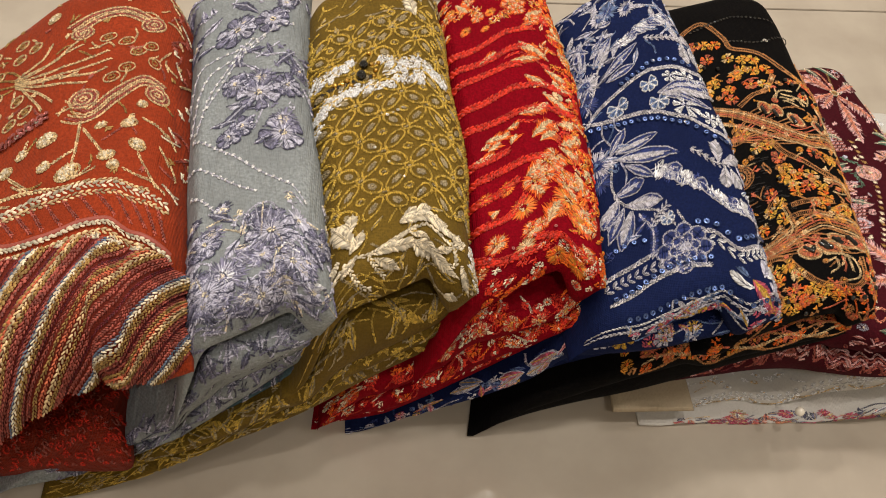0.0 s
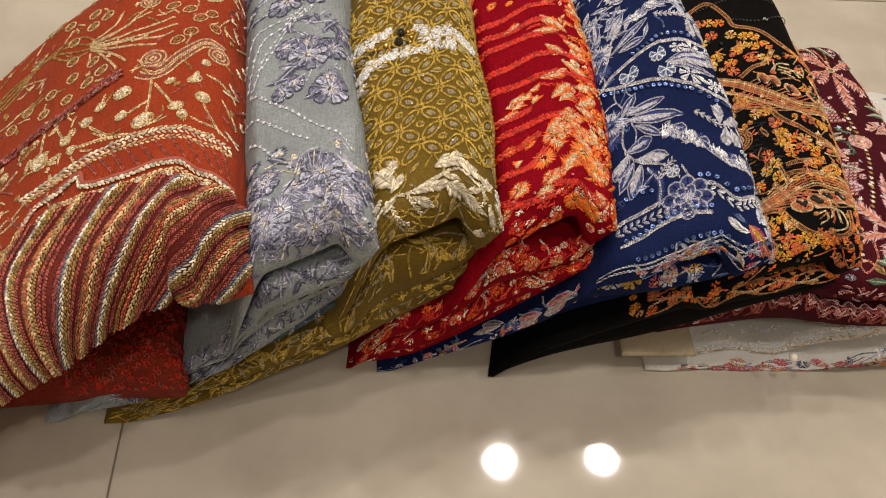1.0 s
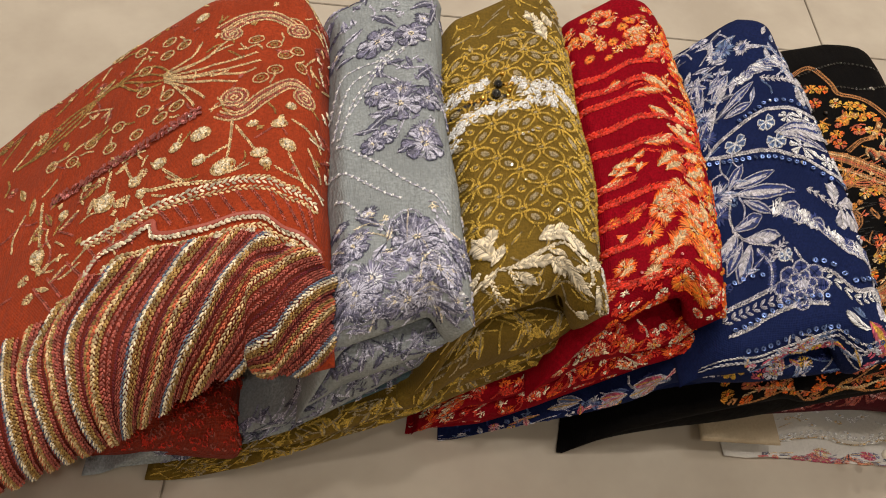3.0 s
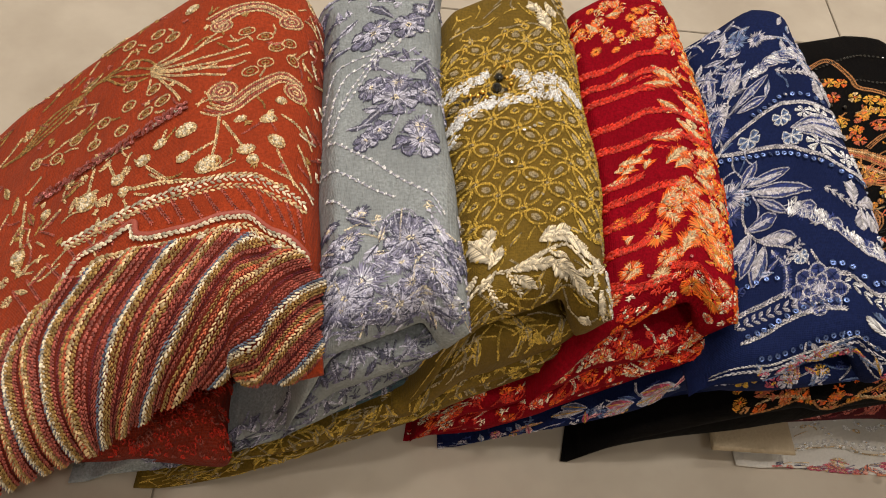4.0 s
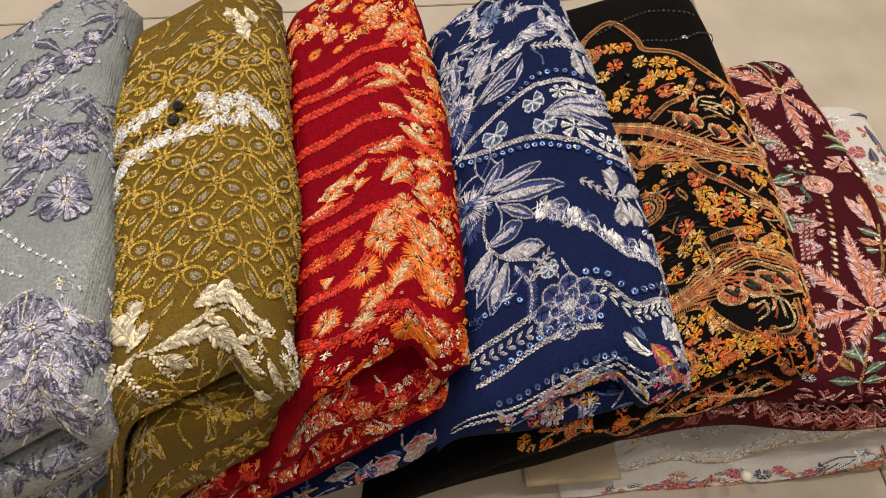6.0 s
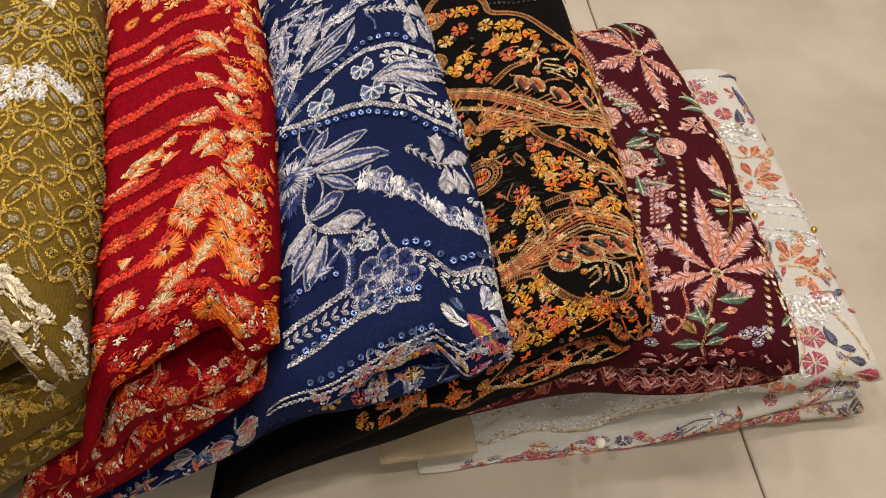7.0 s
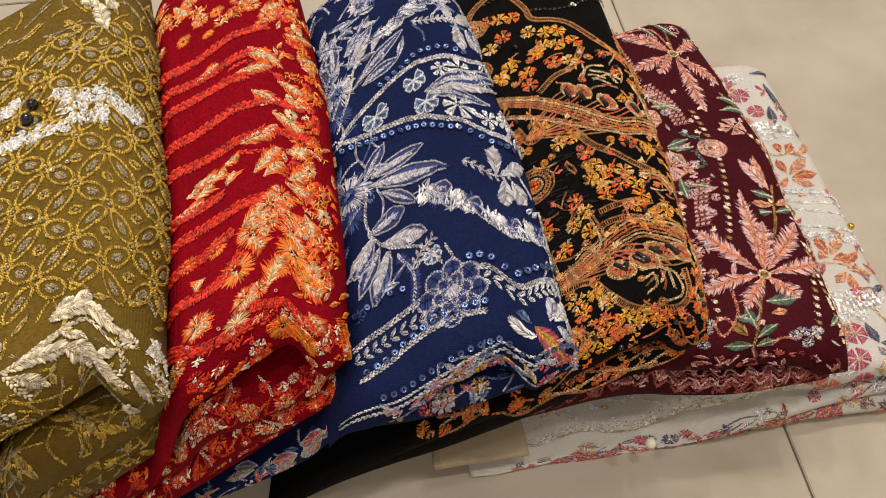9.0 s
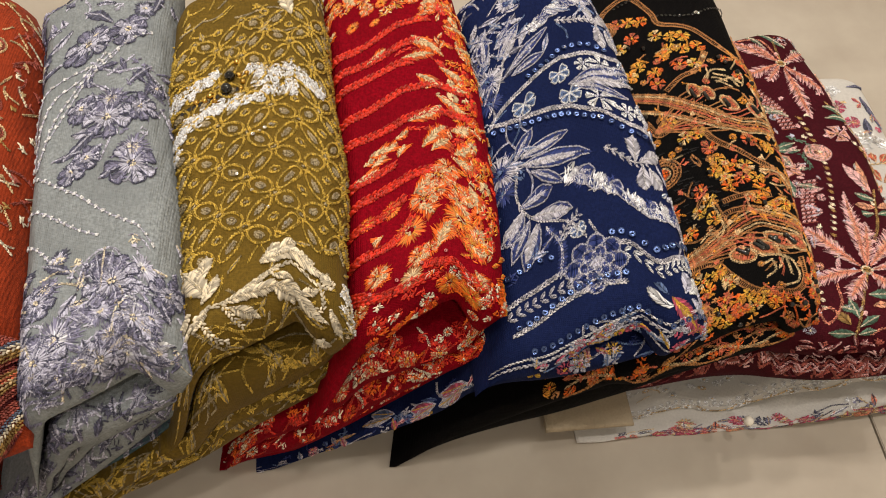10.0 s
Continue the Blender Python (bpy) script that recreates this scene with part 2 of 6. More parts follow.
class Garment:
    """A folded suit: one thick upper fold and thin layers under it, which run down to the floor at the far side."""

    def __init__(self, key, group, label, mats, crest, slope, yf, yb, layers, seed, fold=0.026, front_low=None, fall=(0.9, 0.105, 1.25), lower_right=0.004, cut=0.75, over=None, fill=1.0, mid=0.28, own_low=None, low_hang=0.006, full=False, lip=0.03, gap=(0.003, 0.002), curl=0.010, scoop=0.0, parts=None, **kw):
        xr = RIGHT[key]
        low_right, tip, power = UNDER[key]
        low_right = own_low or low_right
        self.empty = tagged(new("folded_garment"), label, "folded garment", PILE)
        self.xr, self.crest, self.tip = xr, crest, tip
        x_mid = float(xr(np.float64(0.42)))
        width = x_mid - tip

        low_front = front_low or (lambda x: yf(x) - 0.004)

        def top(x, y):
            d = xr(y) - x
            z = crest(y) - slope * d - fall[0] * np.maximum(d - fall[1], 0) ** fall[2]
            if over:
                z1, t1, p1 = UNDER[over]
                beyond = RIGHT[over](y) - x
                cover = z1 * np.clip(1 - beyond / (RIGHT[over](y) - t1), 0, 1) ** p1 - 0.001
                z = z + (np.minimum(z, cover) - z) * sstep((beyond + 0.009) / 0.042)
            return np.maximum(z, 0.010 * np.clip((width - d) / 0.02, 0.2, 1))

        def base(x, y):
            d = np.clip(xr(y) - x, 0, width)
            return np.minimum(low_right * (1 - d / width) ** power, top(x, y) - 0.004)

        self.top, self.base = top, base
        reach = min(width - 0.03, x_mid - float(RIGHT[over](np.float64(0.42))) + 0.024) if over and not full else width - 0.03

        def ends(d):
            return 1 - sstep((d - reach + 0.022) / 0.022)

        def split(x, y):
            """Underside of the upper fold: a thin lip that thickens into a curl at the right edge."""
            t, l = top(x, y), base(x, y)
            d = xr(y) - x
            rolled = 1 - sstep((d - curl) / 0.014)
            thick = (lip + (np.maximum(fold + 0.012, lip) - lip) * rolled) * ends(d)
            return np.maximum(t - np.maximum(thick, 0.001), l + 0.0008)

        def shelf(x, y):
            """Upper side of the layers below, with the dark slit left under the lip."""
            t, l = top(x, y), base(x, y)
            d = xr(y) - x
            slit = (gap[0] + (gap[1] - gap[0]) * sstep((d - 0.02) / 0.075)) * sstep((d - curl + 0.006) / 0.014)
            return np.maximum(np.minimum(t - (lip + slit) * ends(d), t - 0.0016), l)

        back = lambda x: yb + 0 * x - cut * np.maximum(x_mid - x - 0.045, 0) - 0.3 * np.maximum(x - x_mid + 0.02, 0)
        x_front = float(xr(np.float64(0.3)))
        lip_front = lambda x: yf(x) + scoop * sstep((x_front - x - curl) / 0.016) * (1 - 0.55 * sstep((x_front - x - 0.03) / 0.08)) + 0.0022 * wob(x, 0, seed + 3, 95) * sstep((x_front - x - 0.008) / 0.02)
        self.fold = Slab(xr, reach, lip_front, back, top, split, seed=seed, mid=mid, drop=0.85 * lip, **kw)
        self.fold.floor = 0.0006 + 0.0016 * layers
        part("upper_fold", self.fold.mesh(), mats[0], self.empty)
        self.lower = []
        for k in range(layers):
            f0, f1 = (fill * k / layers, fill * (k + 1) / layers) if parts is None else parts[k:k + 2]
            soft = lambda x, y: np.clip((width - xr(y) + x) / 0.035, 0.02, 1) ** 0.6
            up = lambda x, y, f=f1: base(x, y) + (shelf(x, y) - base(x, y)) * f * soft(x, y) - 0.0012
            dn = lambda x, y, f=f0: base(x, y) + (shelf(x, y) - base(x, y)) * f * soft(x, y)
            near = lambda x, f: (0.3 + 0.5 * (1 - sstep((x_front - x - 0.05) / 0.07))) * f
            front = lambda x, f=(f0 + f1) / 2, s=seed + k: low_front(x) * (1 - near(x, f)) + yf(x) * near(x, f) + 0.0035 * (s % 2) + 0.003 * wob(x, 0, s, 40) + 0.001
            s = Slab(lambda y, q=0.004 * (k % 2): xr(y) - lower_right - q, width - lower_right, front, lambda x: back(x) - 0.006, up, dn, roll=0.008, hang=low_hang, mid=0.5, seed=seed + 11 + k, ripple=0.0012)
            s.floor = 0.0006 + 0.0016 * k
            self.lower.append(s)
            part("lower_layer", s.mesh(60, 60), mats[min(1 + k, len(mats) - 1)], self.empty)


ORANGE = fabric("rust_orange_georgette", (0.34, 0.043, 0.011), crinkle=0.6, weave=0.3)
# lace colour lowered to hold the shade under the overhanging fold
ORANGE_LACE = fabric("orange_lace", (0.26, 0.026, 0.009), crinkle=0.9, weave=0.7)
GREY = fabric("silver_grey_chiffon", (0.30, 0.328, 0.335), crinkle=0.75)
TEAL = fabric("teal_lining", (0.07, 0.12, 0.14))
OLIVE = fabric("olive_mustard_crepe", (0.158, 0.097, 0.012), crinkle=0.35)
RED = fabric("crimson_red_georgette", (0.245, 0.0015, 0.009), crinkle=0.5, weave=0.3, spec=0.05, sheen=0.0)
RED_ORANGE = fabric("orange_red_lining", (0.5, 0.09, 0.012))
BLUE = fabric("navy_blue_crepe", (0.0085, 0.0155, 0.066), crinkle=0.22, spec=0.06, sheen=0.0)
BLACK = fabric("black_georgette", (0.0035, 0.003, 0.003), crinkle=0.3, spec=0.06, sheen=0.0)
MAROON = fabric("maroon_crepe", (0.06, 0.005, 0.010), crinkle=0.2, spec=0.08, sheen=0.0)
IVORY = fabric("ivory_organza", (0.58, 0.555, 0.51), crinkle=0.3, grain=0.9, mottle=0.06)
BEIGE = fabric("beige_lining", (0.42, 0.34, 0.23), grain=0.85, mottle=0.08)

PILE = "folded suits in the fanned pile"
K = lambda v: (lambda y: v + 0 * y)

RIGHT = {
    "white": line((0.30, 0.381), (0.58, 0.373)),
    "maroon": line((0.3, 0.302), (0.36, 0.310), (0.46, 0.312), (0.58, 0.296)),
    "black": line((0.3, 0.209), (0.36, 0.217), (0.46, 0.221), (0.6, 0.213)),
    "blue": line((0.3, 0.135), (0.4, 0.132), (0.5, 0.122), (0.6, 0.108)),
    "red": line((0.3, 0.033), (0.42, 0.035), (0.5, 0.032), (0.6, 0.016)),
    "olive": line((0.3, -0.043), (0.38, -0.044), (0.48, -0.051), (0.6, -0.059)),
    "grey": line((0.28, -0.114), (0.36, -0.122), (0.45, -0.136), (0.6, -0.139)),
    "orange": line((0.25, -0.183), (0.36, -0.197), (0.45, -0.206), (0.5, -0.211), (0.56, -0.239)),
}
# height of the underside at the right edge, left end, and how it runs down between them
UNDER = {"white": (0.004, 0.094, 1.0), "maroon": (0.060, 0.098, 0.35), "black": (0.095, -0.017, 1.05), "blue": (0.142, -0.118, 1.3), "red": (0.13, -0.135, 1.55), "olive": (0.122, -0.312, 1.5), "grey": (0.142, -0.365, 2.0), "orange": (0.11, -0.55, 2.9)}
white = Garment("white", "", "ivory folded suit with pink and peach flowers on tiled floor", [IVORY, IVORY, IVORY], K(0.052), 0.03, line((0.08, 0.322), (0.2, 0.323), (0.39, 0.317)), 0.585, 2, 31, fold=0.018, front_low=line((0.08, 0.304), (0.39, 0.300)), roll=0.012, hang=0.012, over="maroon", full=True, lip=0.017, gap=(0.006, 0.006), curl=0.0, parts=(0.0, 0.5, 1.0))
maroon = Garment("maroon", "", "maroon folded suit with pink star flowers and green leaves", [MAROON, MAROON, MAROON], K(0.107), 0.04, line((0.07, 0.33), (0.2, 0.322), (0.31, 0.308)), 0.584, 1, 37, fold=0.032, over="black", lip=0.026, gap=(0.004, 0.003), scoop=0.005, cut=0.2)
black = Garment("black", "", "black folded suit covered with orange and gold floral embroidery", [BLACK, BLACK, BLACK], line((0.33, 0.149), (0.45, 0.160)), 0.03, line((-0.02, 0.290), (0.1, 0.300), (0.22, 0.324)), 0.602, 2, 41, fold=0.034, front_low=line((-0.02, 0.300), (0.05, 0.308), (0.22, 0.322)), over="blue", lip=0.026, gap=(0.005, 0.003), scoop=0.006, parts=(0.0, 0.58, 1.0), cut=0.3, deep=0.3155)
blue = Garment("blue", "", "navy blue folded suit with silver leaf embroidery", [BLUE, BLUE, BLUE], line((0.31, 0.176), (0.47, 0.190)), 0.11, line((-0.14, 0.275), (0.0, 0.284), (0.05, 0.287), (0.13, 0.304)), 0.584, 2, 47, fold=0.03, front_low=line((-0.12, 0.311), (0.0, 0.314), (0.14, 0.316)), over="red", lip=0.024, gap=(0.006, 0.003), scoop=0.015, curl=0.020)
red = Garment("red", "", "crimson red folded suit with orange and white embroidery", [RED, RED, RED], line((0.31, 0.190), (0.40, 0.196)), 0.07, line((-0.12, 0.272), (-0.05, 0.292), (0.03, 0.318)), 0.585, 3, 53, fold=0.04, front_low=line((-0.135, 0.311), (-0.09, 0.306), (0.03, 0.316)), over="olive", lip=0.026, gap=(0.017, 0.005), curl=0.012, scoop=0.016)
olive = Garment("olive", "", "mustard olive folded suit with gold net and cream embroidery", [OLIVE, OLIVE, OLIVE], K(0.209), 0.06, line((-0.22, 0.262), (-0.12, 0.280), (-0.045, 0.303)), 0.558, 3, 59, fold=0.045, front_low=line((-0.31, 0.264), (-0.2, 0.278), (-0.125, 0.292), (-0.05, 0.312)), over="grey", lip=0.028, gap=(0.018, 0.005), curl=0.011, scoop=0.016, parts=(0.0, 0.3, 0.5, 1.0))
grey = Garment("grey", "", "silver grey chiffon folded suit with lilac floral embroidery", [GREY, TEAL, GREY, GREY], K(0.212), 0.14, line((-0.3, 0.245), (-0.2, 0.262), (-0.12, 0.288)), 0.554, 4, 61, fold=0.05, front_low=line((-0.37, 0.264), (-0.25, 0.282), (-0.12, 0.298)), over="orange", lip=0.030, gap=(0.010, 0.004), curl=0.010, scoop=0.010, parts=(0.0, 0.1, 0.4, 0.7, 1.0))
orange = Garment("orange", "", "rust orange folded suit with gold embroidery and striped pleats", [ORANGE, ORANGE_LACE], K(0.212), 0.06, line((-0.55, 0.17), (-0.40, 0.206), (-0.3, 0.226), (-0.25, 0.250), (-0.19, 0.266)), 0.545, 1, 67, fold=0.04, roll=0.022, hang=0.03, fall=(0.88, 0.07, 1.2), front_low=lambda x: 0.268 + 0 * x, lower_right=0.06, cut=0.25, fill=0.55, mid=0.1, own_low=0.03, low_hang=0.014, lip=0.046, gap=(0.02, 0.02), curl=0.03, scoop=0.012)


# ---- embroidery ----
rnd = np.random.RandomState(11)


def vec(p):
    return np.asarray(p, float)


def spline(pts, step=1.2):
    """Points at even steps along a smooth line through pts (mm)."""
    p = vec(pts)
    p = np.vstack([2 * p[0] - p[1], p, 2 * p[-1] - p[-2]])
    out = []
    for k in range(1, len(p) - 2):
        n = max(2, int(np.linalg.norm(p[k + 1] - p[k]) / 1.0))
        t = np.linspace(0, 1, n, endpoint=False)[:, None]
        a, b, c, d = p[k - 1], p[k], p[k + 1], p[k + 2]
        out.append(0.5 * (2 * b + (c - a) * t + (2 * a - 5 * b + 4 * c - d) * t * t + (3 * b - a - 3 * c + d) * t ** 3))
    out = np.vstack(out + [p[-2:-1]])
    s = np.concatenate([[0], np.cumsum(np.linalg.norm(np.diff(out, axis=0), axis=1))])
    n = max(2, int(s[-1] / step) + 1)
    q = np.linspace(0, s[-1], n)
    return np.stack([np.interp(q, s, out[:, 0]), np.interp(q, s, out[:, 1])], -1)


def normals(p):
    d = np.gradient(p, axis=0)
    d /= np.maximum(np.linalg.norm(d, axis=1, keepdims=True), 1e-9)
    return d, np.stack([-d[:, 1], d[:, 0]], -1)


class Stitches:
    """Threads laid on the cloth of one folded layer; each stitch is a small raised spindle."""

    def __init__(self, slab, lift=0.25):
        self.slab, self.lift, self.rows = slab, lift, []

    def add(self, p0, p1, w, h, m, lift=0.0):
        p0, p1 = np.atleast_2d(vec(p0)), np.atleast_2d(vec(p1))
        n = len(p0)
        row = np.empty((n, 8))
        row[:, 0:2], row[:, 2:4] = p0, p1
        row[:, 4], row[:, 5], row[:, 6], row[:, 7] = w, h, m, lift
        row[:, 4] *= rnd.uniform(0.75, 1.1, n)
        row[:, 5] *= rnd.uniform(0.7, 1.3, n)
        self.rows.append(row)
        return self

    def chain(self, pts, w=1.3, m=0, h=0.7, step=None, lift=0.0, slant=0.6, wide=None):
        """A corded line: slanting stitches in two columns, like a braid."""
        step = step or w * 0.62
        p = spline(pts, step)
        d, n = normals(p)
        side = np.where(np.arange(len(p)) % 2, 1.0, -1.0)[:, None]
        half = (wide or w) * 0.5
        a = p - d * w * slant + side * n * half * 0.1
        b = p + d * w * slant + side * n * half
        j = rnd.normal(0, 0.06 * w, a.shape)
        return self.add(a + j, b + j, w * 0.52, h, m, lift)

    def ladder(self, pts, wide=3.0, m_edge=0, m_rung=0):
        """Two cords with rungs between."""
        p = spline(pts, 1.3)
        d, n = normals(p)
        self.chain(p + n * wide / 2, 0.9, m_edge, 0.6)
        self.chain(p - n * wide / 2, 0.9, m_edge, 0.6)
        return self.add(p + n * wide * 0.38, p - n * wide * 0.38, 0.5, 0.4, m_rung)

    def band(self, pts, wide=4.0, m=0, h=0.5, step=0.55, ragged=0.25):
        """A line filled with cross stitches."""
        p = spline(pts, step)
        d, n = normals(p)
        r = lambda: (wide / 2 * (1 + rnd.uniform(-ragged, ragged, (len(p), 1))))
        k = rnd.uniform(-1, 1, (len(p), 1)) * 0.8
        return self.add(p + n * r() + d * k, p - n * r() + d * k * 0.5, 0.75, h, m)

    def leaf(self, base, tip, wide, m=0, rib=None, edge=None, bend=0.0, sp=0.64, h=0.7, lift=0.0, blunt=0.75, ragged=(0.82, 1.12)):
        """Satin leaf: stitches run from the midrib to the rim."""
        base, tip = vec(base), vec(tip)
        ax = tip - base
        ln = max(np.linalg.norm(ax), 1e-6)
        ax = ax / ln
        nr = np.array([-ax[1], ax[0]])
        n = max(4, int(ln / sp))
        s = np.linspace(0.02, 0.98, n)[:, None]
        c = base + ax * ln * s + nr * bend * np.sin(np.pi * s)
        w = wide / 2 * np.sin(np.pi * s ** blunt) * (1 + rnd.uniform(-0.08, 0.08, s.shape))
        for side in (1, -1):
            e = c + side * nr * w + ax * np.minimum(w * 0.9, ln * (1 - s))
            k = rnd.uniform(*ragged, s.shape)
            self.add(c + rnd.normal(0, 0.12, c.shape), c + (e - c) * k, sp * 0.98, h, m, lift)
            if edge is not None:
                self.chain(np.vstack([base[None], e, tip[None]])[:: max(1, n // 9)], 0.8, edge, h * 1.2, lift=lift + 0.1)
        if rib is not None:
            self.chain(np.vstack([c[:: max(1, n // 6)], tip[None]]), 0.9, rib, h * 1.3, lift=lift + 0.2)
        return self

    def oval(self, c, rx, ry, turn=0.0, m=0, rim=None, sp=0.8, h=0.7, lift=0.0, cord=1.2):
        """Filled oval of parallel stitches, with a corded rim."""
        c, t = vec(c), math.radians(turn)
        u, v = np.array([math.cos(t), math.sin(t)]), np.array([-math.sin(t), math.cos(t)])
        if m is not None:
            s = np.arange(-rx, rx, sp)[:, None]
            y = ry * np.sqrt(np.maximum(0, 1 - (s / rx) ** 2)) * (1 + rnd.uniform(-0.1, 0.1, s.shape))
            k = rnd.uniform(-0.4, 0.4, s.shape)
            self.add(c + u * s + v * y * 1.0, c + u * (s + k) + v * 0.1 * y, sp * 1.0, h, m, lift)
            self.add(c + u * (s + k) + v * 0.1 * y, c + u * s - v * y, sp * 1.0, h, m, lift)
        if rim is not None:
            q = np.linspace(0, 2 * np.pi, 13)[:, None]
            self.chain(c + u * rx * np.cos(q) + v * ry * np.sin(q), cord, rim, h * 1.1, lift=lift)
        return self

    def daisy(self, c, r, m=0, mid=None, inner=0.25, n=None, ragged=0.25, core=0.3, h=0.6, lift=0.0):
        """Radiating stitches round a knotted centre."""
        n = n or max(14, int(r * 5.5))
        q = np.linspace(0, 2 * np.pi, n, endpoint=False)[:, None] + rnd.uniform(-0.08, 0.08, (n, 1))
        d = np.hstack([np.cos(q), np.sin(q)])
        ln = r * (1 - ragged * rnd.uniform(0, 1, (n, 1)))
        self.add(vec(c) + d * r * inner, vec(c) + d * ln, 0.72, h, m, lift)
        if mid is not None:
            self.knots(c, r * core, mid, lift=lift + 0.4)
        return self

    def knots(self, c, r, m, n=None, lift=0.3, size=1.1):
        n = n or max(5, int(r * r * 2.2))
        q, s = rnd.uniform(0, 6.28, (n, 1)), r * np.sqrt(rnd.uniform(0, 1, (n, 1)))
        p = vec(c) + s * np.hstack([np.cos(q), np.sin(q)])
        t = rnd.uniform(0, 6.28, (n, 1))
        d = np.hstack([np.cos(t), np.sin(t)]) * size * 0.6
        return self.add(p - d, p + d, size * 0.8, size * 0.6, m, lift)

    def bloom(self, c, r, petals=5, m=0, mid=None, rim=None, turn=0.0, h=0.7, fat=0.62):
        """A flower of satin petals round a knotted heart."""
        c = vec(c)
        for k in range(petals):
            t = turn + 2 * math.pi * k / petals + rnd.uniform(-0.1, 0.1)
            d = np.array([math.cos(t), math.sin(t)])
            self.leaf(c + d * r * 0.12, c + d * r * rnd.uniform(0.92, 1.08), r * fat * 2 * math.sin(math.pi / petals) * 1.5, m if not isinstance(m, (list, tuple)) else m[k % len(m)], None, rim, h=h, blunt=1.25)
        if mid is not None:
            self.knots(c, r * 0.27, mid, lift=0.5)
        return self

    def curls(self, c, r, m, n=10, w=1.0):
        """Loose lace loops."""
        for k in range(n):
            q = rnd.uniform(0, 6.28)
            o = vec(c) + r * math.sqrt(rnd.uniform(0, 1)) * np.array([math.cos(q), math.sin(q)])
            s = rnd.uniform(1.0, 2.0)
            t = np.linspace(q, q + 4.6, 6)[:, None]
            self.chain(o + s * np.hstack([np.cos(t), np.sin(t)]), w, m, 0.8, lift=rnd.uniform(0, 0.5))
        return self

    def clump(self, c, r, m, n=None, size=3.0, spin=None):
        """Shaggy short stitches in tufts."""
        n = n or max(8, int(r * r * 1.3))
        q, s = rnd.uniform(0, 6.28, (n, 1)), r * np.sqrt(rnd.uniform(0, 1, (n, 1)))
        p = vec(c) + s * np.hstack([np.cos(q), np.sin(q)])
        t = (rnd.uniform(0, 6.28, (n, 1)) if spin is None else math.radians(spin) + rnd.normal(0, 0.35, (n, 1)))
        d = np.hstack([np.cos(t), np.sin(t)]) * size / 2
        pick = rnd.choice(m, n) if isinstance(m, (list, tuple)) else m
        return self.add(p - d, p + d, 0.8, 0.6, pick, rnd.uniform(0, 0.3, n))

    def each(self, name, parent, mats, label=""):
        """One part for every line of stitches."""
        rows, self.rows = self.rows, []
        for row in rows:
            self.rows = [row]
            self.done(name, parent, mats, label)

    def done(self, name, parent, mats, label="", kind=""):
        if not self.rows:
            return None
        r = np.vstack(self.rows)
        r[:, 0:4] *= 0.001
        r = r[(r[:, 0] < self.slab.la) & (r[:, 2] < self.slab.la) & (r[:, 0] > -0.002)]
        if not len(r):
            return None
        r[:, 1], r[:, 3] = np.clip(r[:, 1], 0.0003, self.slab.lb - 0.001), np.clip(r[:, 3], 0.0003, self.slab.lb - 0.001)
        r[:, 0], r[:, 2] = np.clip(r[:, 0], 0.0003, self.slab.la), np.clip(r[:, 2], 0.0003, self.slab.la)
        p0, p1 = r[:, 0:2], r[:, 2:4]
        w, h, m, base = r[:, 4] * 0.001, r[:, 5] * 0.001, r[:, 6].astype(int), (r[:, 7] + self.lift) * 0.001
        d = p1 - p0
        ln = np.maximum(np.linalg.norm(d, axis=1, keepdims=True), 1e-7)
        d = d / ln
        nr = np.stack([-d[:, 1], d[:, 0]], -1) * w[:, None] / 2
        q0, q1 = p0 + d * ln * 0.22, p1 - d * ln * 0.22
        pts = np.stack([p0, p1, q0 - nr, q0 + nr, q0, q1 - nr, q1 + nr, q1], 1)
        hs = np.stack([base, base, base, base, base + h, base, base, base + h], 1)
        co = self.slab.lifted(pts[..., 0], pts[..., 1], hs).reshape(-1, 3)
        f = np.array([[0, 4, 2, 2], [0, 3, 4, 4], [2, 4, 7, 5], [4, 3, 6, 7], [5, 7, 1, 1], [7, 6, 1, 1]])
        allf = (np.arange(len(r))[:, None, None] * 8 + f[None]).reshape(-1, 4)
        faces = [(a, b, c) if c == e else (a, b, c, e) for a, b, c, e in allf.tolist()]
        ob = part(name, (co.tolist(), faces, np.repeat(m, 6)), mats, parent, label)
        if kind:
            tagged(ob, kind=kind)
        return ob


DISCS = {}


def bead(g, at, r, mat, name="bead", long=0.0, turn=0.0, slab=None, lift=0.6):
    """A round or bugle bead sewn on the cloth; r in mm."""
    slab = slab or g.fold
    p = slab.lifted(np.float64(at[0] * 0.001), np.float64(at[1] * 0.001), np.float64((r * lift) * 0.001))
    n, k = 10, 6
    verts, faces = [], []
    for i in range(k + 1):
        ph = math.pi * i / k
        for j in range(n):
            th = 2 * math.pi * j / n
            verts.append((r * math.sin(ph) * math.cos(th) * 0.001, (r * math.cos(ph) + (long / 2 if i < k / 2 else -long / 2)) * 0.001, r * math.sin(ph) * math.sin(th) * 0.001))
    for i in range(k):
        for j in range(n):
            faces.append((i * n + j, i * n + (j + 1) % n, (i + 1) * n + (j + 1) % n, (i + 1) * n + j))
    ob = part(name, (verts, faces), mat, g.empty)
    ob.matrix_basis = Matrix.Translation([float(v) for v in p]) @ pose(0, 0, 0, 0, 0, turn)
    return ob


